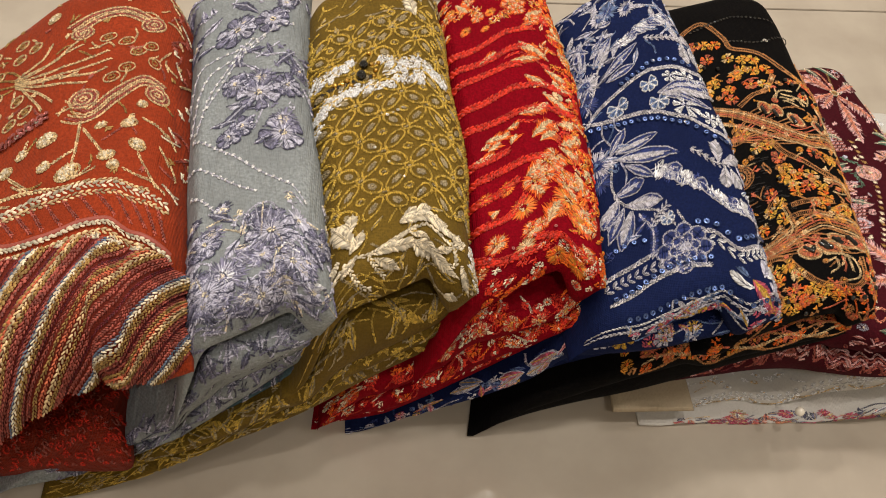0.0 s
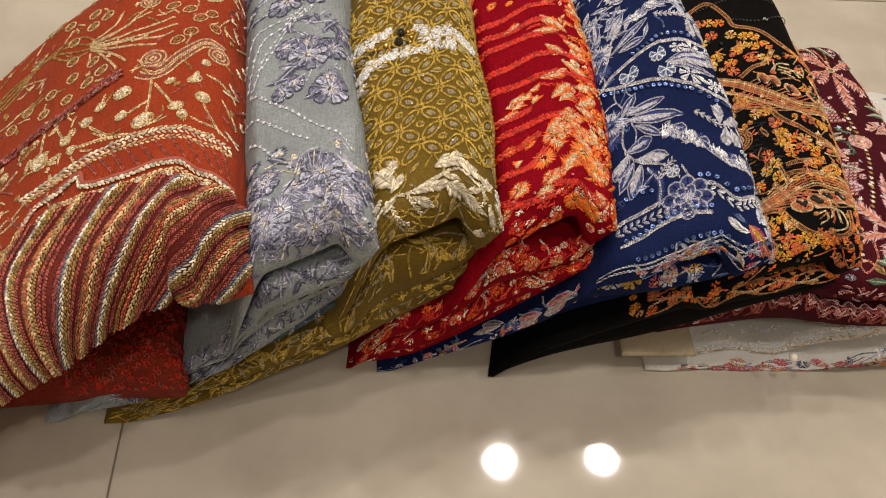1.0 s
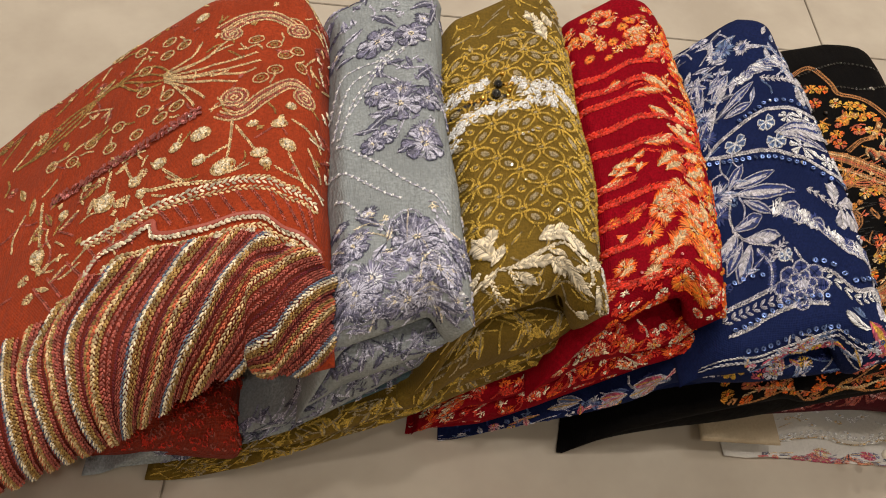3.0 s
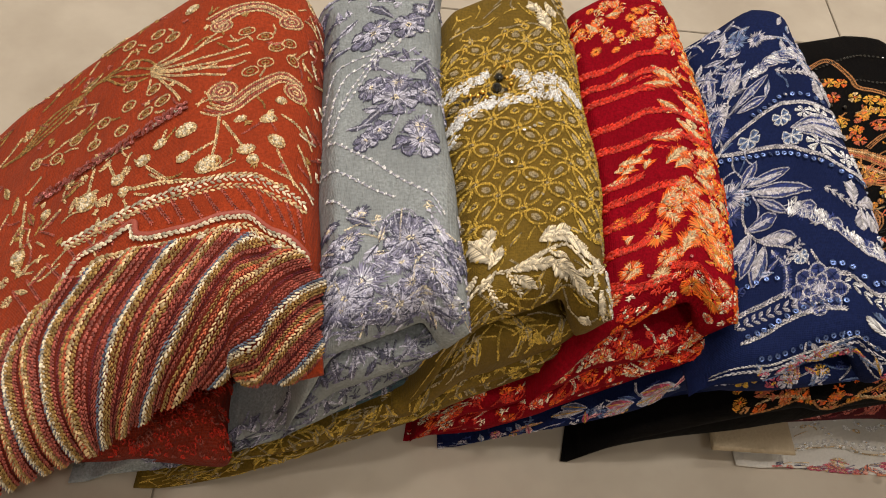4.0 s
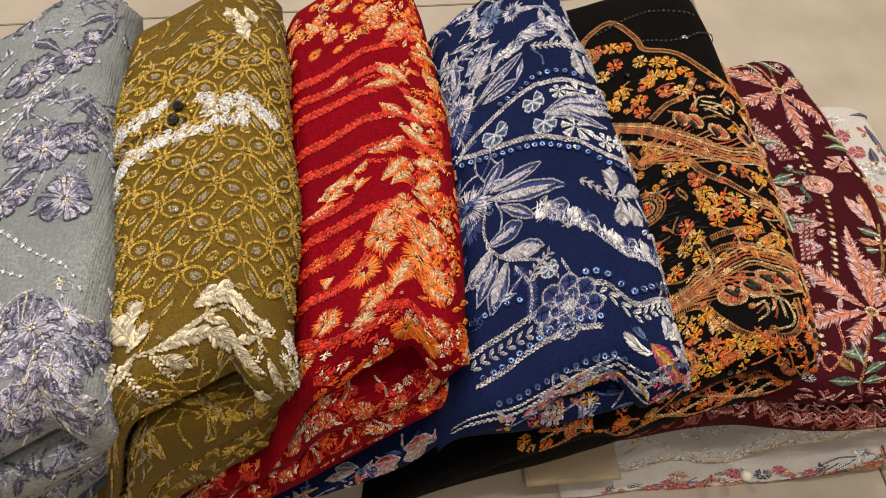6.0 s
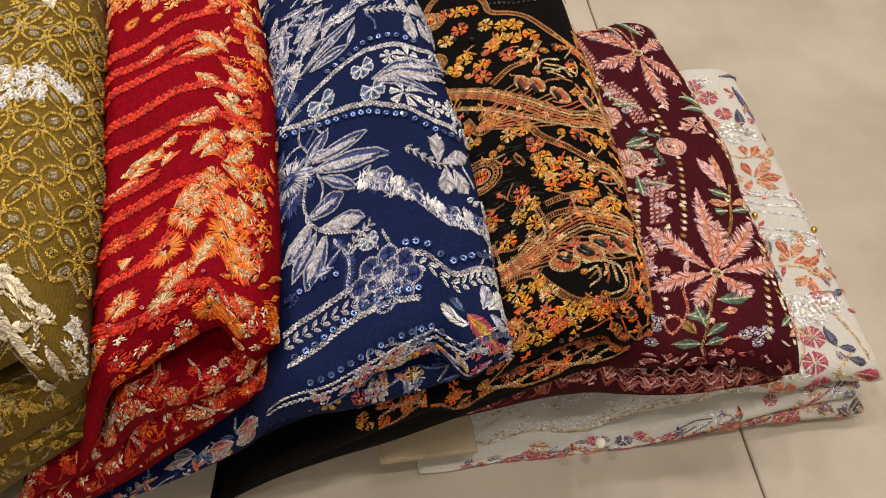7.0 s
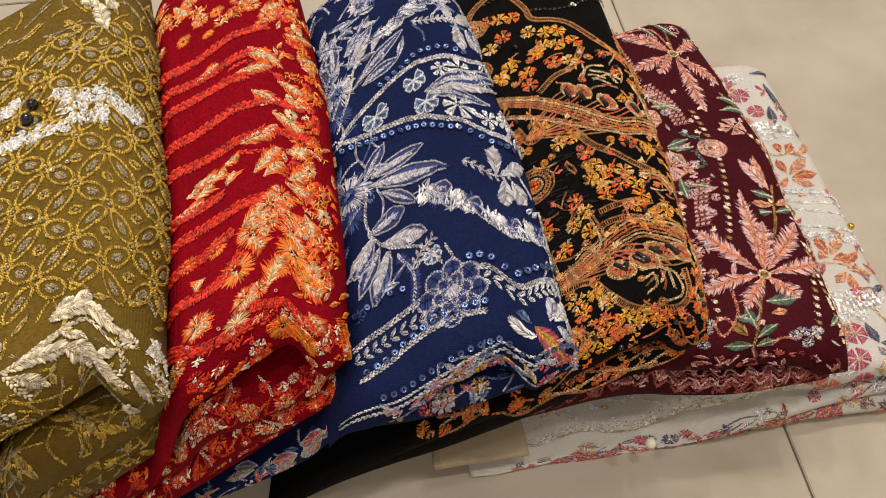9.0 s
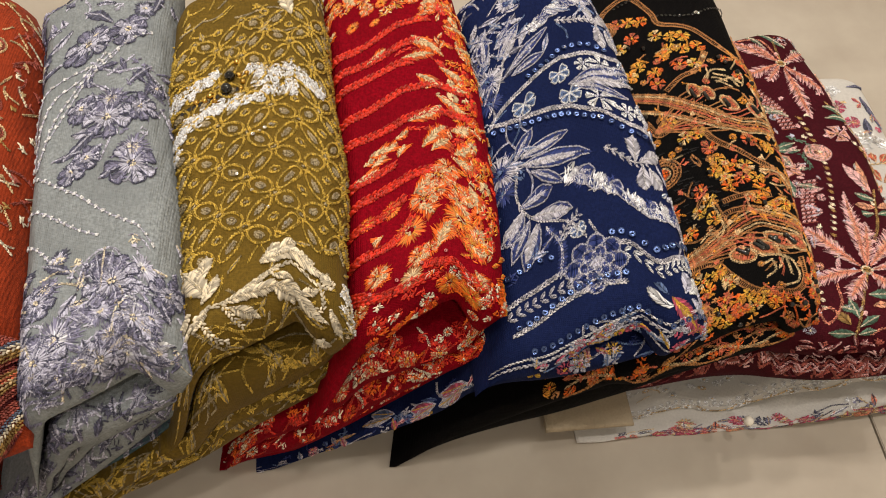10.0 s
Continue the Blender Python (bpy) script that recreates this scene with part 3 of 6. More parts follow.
def sequins(g, pts, mat, r=1.5, step=3.2, wide=0.0, name="sequin", slab=None, tilt=0.3):
    """A row of cupped discs with a hole, each at a tilt of its own."""
    slab = slab or g.fold
    p = spline(pts, step)
    if wide:
        d, nr = normals(p)
        p = np.vstack([p + nr * o + rnd.normal(0, 0.4, p.shape) for o in np.arange(-wide / 2, wide / 2 + 0.1, step * 0.8)])
    if r not in DISCS:
        verts, faces = [], []
        for rr, hh in ((0.28, 0.12), (0.7, -0.02), (1.0, 0.16)):
            verts += [(math.cos(k * math.tau / 9) * rr * r * 0.001, math.sin(k * math.tau / 9) * rr * r * 0.001, hh * r * 0.001) for k in range(9)]
        for q in range(2):
            faces += [(q * 9 + k, q * 9 + (k + 1) % 9, q * 9 + 9 + (k + 1) % 9, q * 9 + 9 + k) for k in range(9)]
        DISCS[r] = (verts, faces)
    me = None
    for c in p:
        o = slab.lifted(np.float64(c[0] * 0.001), np.float64(c[1] * 0.001), np.float64(0.0012))
        e = slab.lifted(np.float64(c[0] * 0.001), np.float64(c[1] * 0.001), np.float64(0.0022)) - o
        z = (Vector(e.tolist()).normalized() + Vector(rnd.normal(0, tilt, 3).tolist()) * 0.5).normalized()
        if me is None:
            ob = part(name, DISCS[r], mat, g.empty)
            me = ob.data
        else:
            ob = new(name, me)
            ob.parent = g.empty
        ob.matrix_basis = Matrix.Translation(o.tolist()) @ z.to_track_quat("Z", "Y").to_matrix().to_4x4()


def scatter(g, slab, count, a0, a1, b0, b1, mats, kinds="flb", size=5.0, name="embroidered_sprig", seed=3):
    """Small sprigs along the edge of a lower layer."""
    r2 = np.random.RandomState(seed)
    n = len(mats)
    for k in range(count):
        s = Stitches(slab)
        c = np.array([r2.uniform(a0, a1), r2.uniform(b0, b1)])
        kind = kinds[r2.randint(len(kinds))]
        q = r2.uniform(0, 6.28)
        d = np.array([math.cos(q), math.sin(q)]) * size * r2.uniform(0.7, 1.4)
        m = r2.randint(n)
        if kind == "f":
            s.bloom(c, size * r2.uniform(0.6, 1.0), 5, m, (m + 1) % n, turn=q)
        elif kind == "l":
            s.leaf(c - d, c + d, size * 0.8, m, (m + 1) % n)
        elif kind == "c":
            s.chain([c - 1.6 * d, c + d[::-1] * 0.4, c + 1.6 * d], 1.1, m)
        else:
            s.clump(c, size * 0.6, m)
        s.done(name, g.empty, mats)


def tube(g, pts, r, mat, name="cord_piping", slab=None, lift=0.7):
    """A thick soft cord along the cloth; r in mm."""
    slab = slab or g.fold
    p = spline(pts, 1.6)
    d, nr = normals(p)
    n = 7
    verts, faces = [], []
    for k in range(n):
        th = 2 * math.pi * k / n
        q = p + nr * r * math.cos(th)
        verts.append(slab.lifted(q[:, 0] * 0.001, q[:, 1] * 0.001, 0.001 * (r * lift + r * math.sin(th)) * np.ones(len(p))))
    verts = np.stack(verts, 1).reshape(-1, 3)
    for i in range(len(p) - 1):
        for k in range(n):
            faces.append((i * n + k, i * n + (k + 1) % n, (i + 1) * n + (k + 1) % n, (i + 1) * n + k))
    return part(name, (verts.tolist(), faces), mat, g.empty)


GOLD_THREAD = thread("gold_zari_thread", (0.36, 0.215, 0.065), 0.5, 0.2)
PALE_GOLD = thread("pale_gold_thread", (0.64, 0.47, 0.25), 0.42, 0.15)
CREAM = thread("cream_thread", (0.74, 0.64, 0.47), 0.5, 0)
WHITE_THREAD = thread("white_thread", (0.8, 0.77, 0.74), 0.5, 0)
MOON = thread("pale_silver_thread", (0.60, 0.57, 0.57), 0.42, 0.1)
SILVER = thread("silver_thread", (0.50, 0.48, 0.52), 0.42, 0.1)
LILAC = thread("lilac_grey_thread", (0.22, 0.21, 0.30))
PALE_LILAC = thread("pale_lilac_thread", (0.52, 0.51, 0.60))
SLATE = thread("slate_thread", (0.085, 0.085, 0.13))
OLIVE_GOLD = thread("mustard_gold_thread", (0.55, 0.37, 0.06), 0.4, 0.2)
OLIVE_PALE = thread("tarnished_silver_thread", (0.36, 0.29, 0.17), 0.4, 0.3)
BLACK_THREAD = thread("black_thread", (0.012, 0.010, 0.010))
BUTTER = thread("butter_cream_thread", (0.68, 0.50, 0.28))
SCARLET = thread("scarlet_thread", (0.60, 0.028, 0.009))
ORANGE_THREAD = thread("orange_thread", (0.74, 0.13, 0.008))
AMBER = thread("amber_thread", (0.70, 0.30, 0.03))
YELLOW = thread("yellow_thread", (0.66, 0.40, 0.05))
NAVY_THREAD = thread("royal_blue_thread", (0.02, 0.036, 0.16))
MID_BLUE = thread("steel_blue_thread", (0.12, 0.18, 0.33))
STEEL = thread("dusty_blue_thread", (0.13, 0.165, 0.23))
BRONZE = thread("copper_brown_thread", (0.46, 0.21, 0.07), 0.5, 0.1)
SALMON = thread("salmon_thread", (0.55, 0.13, 0.06))
PINK = thread("blush_pink_thread", (0.70, 0.42, 0.40))
PEACH = thread("peach_thread", (0.66, 0.32, 0.19))
ROSE = thread("deep_pink_thread", (0.50, 0.09, 0.15))
CORAL = thread("coral_thread", (0.66, 0.24, 0.15))
GREEN = thread("sage_green_thread", (0.09, 0.17, 0.11))
WINE = thread("wine_thread", (0.14, 0.012, 0.02))
PLUM = thread("dusty_maroon_thread", (0.36, 0.085, 0.06))
BLACK_BEAD = plain("black_glass_bead", (0.004, 0.004, 0.004), 0.08, coat=0.6)
GOLD_BEAD = plain("gold_bead", (0.7, 0.43, 0.1), 0.2, 1.0)
PEARL = plain("pearl_bead", (0.8, 0.74, 0.62), 0.2, coat=0.6)
SEQ_BLUE = plain("blue_sequin", (0.09, 0.14, 0.32), 0.22, 0.8)
SEQ_ROSE = plain("rose_sequin", (0.36, 0.11, 0.10), 0.3, 0.5)
SEQ_CLEAR = plain("clear_sequin", (0.85, 0.82, 0.78), 0.15, 0.7)
SEQ_SILVER = plain("silver_sequin", (0.85, 0.83, 0.8), 0.12, 1.0)
PLEAT = fabric("dark_rust_pleats", (0.16, 0.022, 0.012), crinkle=0.2)


# orange garment
def dress_orange(g):
    pal = [PALE_GOLD, CREAM, PLUM, GOLD_THREAD, STEEL, WINE, SALMON]
    f = g.fold
    for c, r, t in (((92.3, 165.8), 6.2, 20), ((77.9, 133.5), 7.4, 5), ((49.8, 161.1), 4.6, 0), ((43.6, 145.8), 5.2, 10), ((58.7, 138.2), 4.6, 0), ((54.8, 130.5), 3.8, 60), ((106.4, 165.1), 3.6, 0), ((91.8, 145.3), 4.2, 30), ((115.5, 159.9), 4.4, 30), ((147.7, 150.6), 7.2, 40), ((129.8, 155.1), 4.2, 40), ((125.0, 145.1), 3.0, 0), ((43.6, 175.5), 3.2, 0), ((64.4, 163.1), 3.0, 0), ((101.6, 273.9), 4.5, 0), ((189.0, 139.7), 6.0, 60), ((175.7, 161.7), 3.8, 60)):
        Stitches(f).oval(c, r * 0.9, r * 0.66, t, 3, 0).knots(c, r * 0.72, 0, int(r * r * 1.5), 0.4, 1.5).knots(c, r * 0.6, 1, int(r * r * 0.8), 0.8, 1.3).done("embroidered_berry", g.empty, pal)
    for pts in (((75.6, 172.1), (75.0, 149.9), (76.1, 138.3)), ((75.6, 149.2), (87.2, 145.0)), ((73.1, 164.5), (65.4, 148.9), (60.2, 139.6)), ((49.5, 127.8), (35.4, 124.0), (26.3, 118.0)), ((43.1, 140.7), (35.4, 127.9), (31.2, 119.5)), ((113.3, 154.5), (100.2, 135.7)), ((104.2, 173.1), (105.0, 166.8)), ((42.8, 164.6), (33.5, 161.6), (27.0, 157.2)), ((137.0, 170.3), (131.9, 158.1)), ((146.0, 171.6), (147.0, 157.2)), ((195.5, 182.0), (188.9, 147.1))):
        Stitches(f).chain(pts, 1.5, 0).done("embroidered_stem", g.empty, pal)
    for c, t in (((142.4, 272.6), 30), ((136.9, 249.4), 30), ((122.7, 254.0), 20), ((123.0, 268.0), 20), ((119.5, 214.4), 20), ((110.8, 199.2), 20), ((120.5, 196.8), 20), ((134.9, 213.1), 30), ((150.2, 210.7), 40), ((134.7, 194.0), 40), ((151.9, 194.8), 40), ((136.8, 229.5), 20), ((66.6, 237.4), 0), ((55.7, 229.2), 0), ((48.0, 219.0), 0), ((40.5, 222.6), 0), ((53.4, 206.4), 0), ((61.6, 200.6), 0), ((37.2, 209.0), 40), ((161.8, 287.1), 30), ((112.0, 255.4), 20), ((179.4, 203.4), 40), ((195.3, 209.7), 40), ((168.1, 210.3), 40)):
        Stitches(f).oval(c, 4.6, 3.5, t, None, 0, cord=0.75).oval(c, 2.0, 1.4, t, None, 3, cord=0.7).done("embroidered_ring", g.empty, pal)
    s = Stitches(f)
    for pts in (((123.6, 233.8), (101.9, 229.5), (80.9, 237.1)), ((123.7, 234.9), (98.4, 229.6), (91.8, 233.1)), ((123.4, 232.8), (97.4, 221.7), (74.5, 222.4)), ((123.3, 231.7), (96.8, 216.7), (72.2, 215.6)), ((123.2, 230.6), (100.3, 216.5), (73.1, 208.4)), ((123.1, 229.5), (99.5, 211.4), (75.8, 202.8)), ((123.0, 228.4), (106.4, 211.4), (93.7, 194.9)), ((123.8, 236.0), (106.4, 238.0), (100.2, 246.2)), ((119.6, 225.8), (104.5, 201.1), (99.5, 191.7)), ((91.0, 211.3), (81.5, 213.3)), ((74.5, 222.4), (65.2, 223.8)), ((72.2, 215.6), (62.8, 216.1)), ((91.8, 233.1), (83.0, 242.9))):
        s.chain(pts, 1.3, 0)
    s.done("embroidered_tree", g.empty, pal)
    s = Stitches(f)
    for o in (-9, -3, 3, 9):
        p = spline(((123.4, 232.8), (153.2, 253.5), (170.1, 253.8), (189.2, 245.7), (213.1, 237.3), (228.0, 237.0)), 6)
        d, n = normals(p)
        s.chain(p + n * o * (0.5 + 0.5 * np.sin(np.arange(len(p))[:, None] * 0.6)), 1.4, 0 if abs(o) < 2 else 3)
    s.each("embroidered_trunk", g.empty, pal)
    s = Stitches(f)
    for c, r in (((76.3, 189.9), 7.0), ((34.8, 184.4), 6.5), ((40.4, 243.6), 7.0), ((81.8, 247.7), 5.5)):
        for k, q in enumerate((1.15, 0.92, 0.7, 0.48, 0.25)):
            s.oval(c, r * q, r * q * 0.85, 20, None, 2 if k % 2 else 0)
    for o in (-5, -3, -1, 1, 3, 5):
        for line_pts in (((82.6, 180.9), (71.7, 175.3), (59.4, 185.5), (44.1, 194.0), (30.7, 190.9)), ((87.0, 251.6), (74.5, 260.9), (58.0, 261.4), (44.4, 248.8))):
            p = spline(line_pts, 5)
            d, n = normals(p)
            s.chain(p + n * o * np.linspace(1.2, 0.6, len(p))[:, None], 1.2, 2 if abs(o) == 3 else 0)
    s.done("embroidered_paisley", g.empty, pal, kind="stuff")
    sequins(g, ((186.6, 178.7), (150.7, 176.8), (116.8, 181.4), (95.0, 184.0)), SEQ_ROSE, 1.3, 2.2, 5.5, tilt=0.5)
    sequins(g, ((110.7, 180.5), (105.4, 180.7), (99.6, 183.4)), SEQ_SILVER, 1.6, 4.5)
    s = Stitches(f)
    s.chain(((157.8, 130.2), (120.3, 129.6), (94.1, 124.0), (65.0, 119.7), (45.1, 115.1), (24.8, 110.0)), 2.5, 1, 1.2, 1.7, wide=4.2)
    s.chain(((156.0, 126.5), (118.3, 124.9), (92.8, 119.2), (64.8, 114.7), (45.1, 109.8), (25.9, 104.8)), 2.4, 0, 1.0, 1.6, wide=3.0)
    s.chain(((127.0, 147.0), (108.1, 138.2), (85.7, 126.4), (59.4, 121.1), (35.5, 116.9)), 2.2, 0, 0.8)
    s.done("chain_border", g.empty, pal, "thick gold chain-stitched border")
    s = Stitches(f)
    for pts in (((124.6, 127.1), (113.6, 111.6)), ((113.6, 126.7), (103.8, 109.8)), ((105.1, 123.9), (94.0, 104.1)), ((95.9, 120.3), (87.8, 102.3)), ((88.2, 118.5), (78.7, 100.4)), ((79.1, 116.4), (69.6, 98.0)), ((70.5, 114.8), (61.4, 98.2)), ((62.5, 114.5), (52.7, 96.6)), ((53.5, 113.0), (44.5, 94.1)), ((45.1, 110.2), (37.0, 90.8)), ((37.4, 107.4), (31.4, 87.9)), ((30.6, 105.4), (26.6, 86.6)), ((137.1, 129.7), (124.6, 112.1)), ((145.6, 129.5), (133.1, 112.2)), ((178.8, 120.0), (165.6, 101.1)), ((187.5, 117.9), (170.7, 95.9)), ((167.0, 123.8), (153.9, 106.8)), ((155.6, 128.0), (145.2, 112.4))):
        s.chain(pts, 1.5, 2, 0.7)
    s.each("border_rib", g.empty, pal)
    tube(g, ((154.7, 103.9), (144.3, 115.9), (128.8, 116.2), (114.8, 118.0), (109.7, 106.8), (90.5, 98.1), (63.4, 96.5), (41.5, 86.8), (24.0, 79.5)), 1.5, PLUM, "cord_piping")
    s = Stitches(f, 0.5)
    s.chain(((156.0, 91.8), (153.7, 100.2), (145.6, 114.3), (128.2, 113.6), (115.2, 115.3), (110.5, 104.8), (90.2, 95.3), (63.2, 93.8), (41.3, 84.1), (24.6, 76.5)), 2.2, 1, 1.4, lift=0.9)
    s.chain(((145.3, 99.4), (133.4, 105.9), (113.3, 99.6), (89.6, 89.7), (62.8, 88.4), (41.0, 80.1), (25.0, 72.3)), 2.4, 0, 1.4, wide=3.4)
    for c in ((139.1, 101.0), (129.6, 103.8), (114.5, 97.9), (102.5, 92.9), (89.4, 87.2), (77.3, 85.6), (63.8, 84.6), (51.7, 81.5), (40.8, 76.2), (30.5, 71.6)):
        s.curls(c, 3.5, 1, 5, 1.3)
    s.done("scalloped_border", g.empty, pal, "gold scalloped cord border", kind="stuff")
    guides = [spline(q, 1.0) for q in (
        ((13, 20), (21, 9), (29, 1.5)), ((13, 51), (24, 38), (40, 17), (53, 3)), ((16, 71), (26, 60), (50, 30), (67, 10), (75, 3)), ((41, 76), (61, 62), (80, 37), (97, 12)),
        ((65, 83), (86, 53), (102, 25), (112, 8)), ((89, 87), (109, 58), (119, 34), (125, 6)), ((116, 98), (138, 76), (141, 50), (133, 8)), ((146, 101), (157, 74), (151, 41), (143, 6)),
        ((162, 88), (170, 63), (161, 30), (156, 6)), ((181, 85), (178, 60), (170, 35), (168, 6)), ((201, 88), (194, 62), (186, 32), (182, 6)), ((224, 90), (213, 64), (203, 32), (198, 6)), ((250, 92), (236, 64), (224, 32), (216, 6)))]
    ends = []
    for q in guides:
        way = q[-1] - q[-6]
        lean = np.clip(way[0] / max(0.05, abs(way[1])), -0.9, 0.9)
        end = np.array([q[-1][0] + 0.5 * lean * q[-1][1], 0.6])
        ends.append(spline(np.vstack([q[::5], 0.5 * (q[-1:] + end[None]), end[None]]), 1.0))
    grid = np.stack([q[np.linspace(0, len(q) - 1, 18).astype(int)] for q in ends])
    total, run = 128, 8
    # each run starts with wine: dark red gap plus painted shade of the valley
    bands = ((5, 2, 3, 3, 1, 4, 2, 2), (5, 2, 2, 3, 0, 6, 3, 2))
    lines, lifts = [], []
    for k in range(total):
        u = k / (total - 1) * (len(grid) - 1.001)
        i = int(u)
        lines.append(grid[i] * (1 - u + i) + grid[i + 1] * (u - i))
        lifts.append(0.3 + 5.0 * min(1.0, 0.35 + k / 30) * abs(math.sin(math.pi * (k + 0.5) / run)) ** 0.7)
    sheet = np.stack([f.lifted(p[:, 0] * 0.001, p[:, 1] * 0.001, 0.001 * (h - 0.2) * np.ones(len(p))) for p, h in zip(lines, lifts)])
    n = len(grid[0])
    part("pleated_panel", (sheet.reshape(-1, 3).tolist(), [(k * n + j, k * n + j + 1, k * n + n + j + 1, k * n + n + j) for k in range(total - 1) for j in range(n - 1)]), PLEAT, g.empty, "dark rust pleated ground")
    for k in range(total):
        c = bands[k // run % 2][k % run]
        thick = (1.2, 1.5, 1.6, 1.5, 2.0, 1.6, 1.6, 1.5)[k % run]
        st = Stitches(f, 0.2)
        st.chain(lines[k], thick, c, 1.0 if c != 5 else 0.4, lift=lifts[k], wide=thick * 1.15)
        st.done("pleat_stripe", g.empty, pal)
    sequins(g, ((43.3, 70.8), (60.8, 51.7), (75.6, 32.9), (88.5, 21.5)), SEQ_ROSE, 1.3, 2.4)
    sequins(g, ((78.2, 39.1), (73.3, 43.6), (68.0, 50.3)), SEQ_SILVER, 1.5, 7)
    scatter(g, f, 60, 150, 275, 95, 290, [PALE_GOLD, GOLD_THREAD, PLUM], "ccfl", 5.5, seed=12)
    scatter(g, f, 26, 120, 200, 112, 180, [PALE_GOLD, PALE_GOLD], "cfl", 4.0, seed=13)
    low = g.lower[0]
    s = Stitches(low)
    for k in range(260):
        c = np.array([rnd.uniform(0, 90), rnd.uniform(0, 60)])
        s.curls(c, 2.0, rnd.choice([0, 0, 1]), 1, 0.9)
    s.done("lace_pattern", g.empty, [SCARLET, PLUM], kind="stuff")
    scatter(g, f, 130, 8, 230, 126, 300, [PALE_GOLD, GOLD_THREAD, PLUM, PALE_GOLD], "ccb", 2.6, seed=12, name="embroidered_scroll")
    scatter(g, f, 60, 2, 26, 120, 290, [PALE_GOLD, CREAM, PLUM], "ccb", 3.2, seed=13, name="embroidered_scroll")


dress_orange(orange)


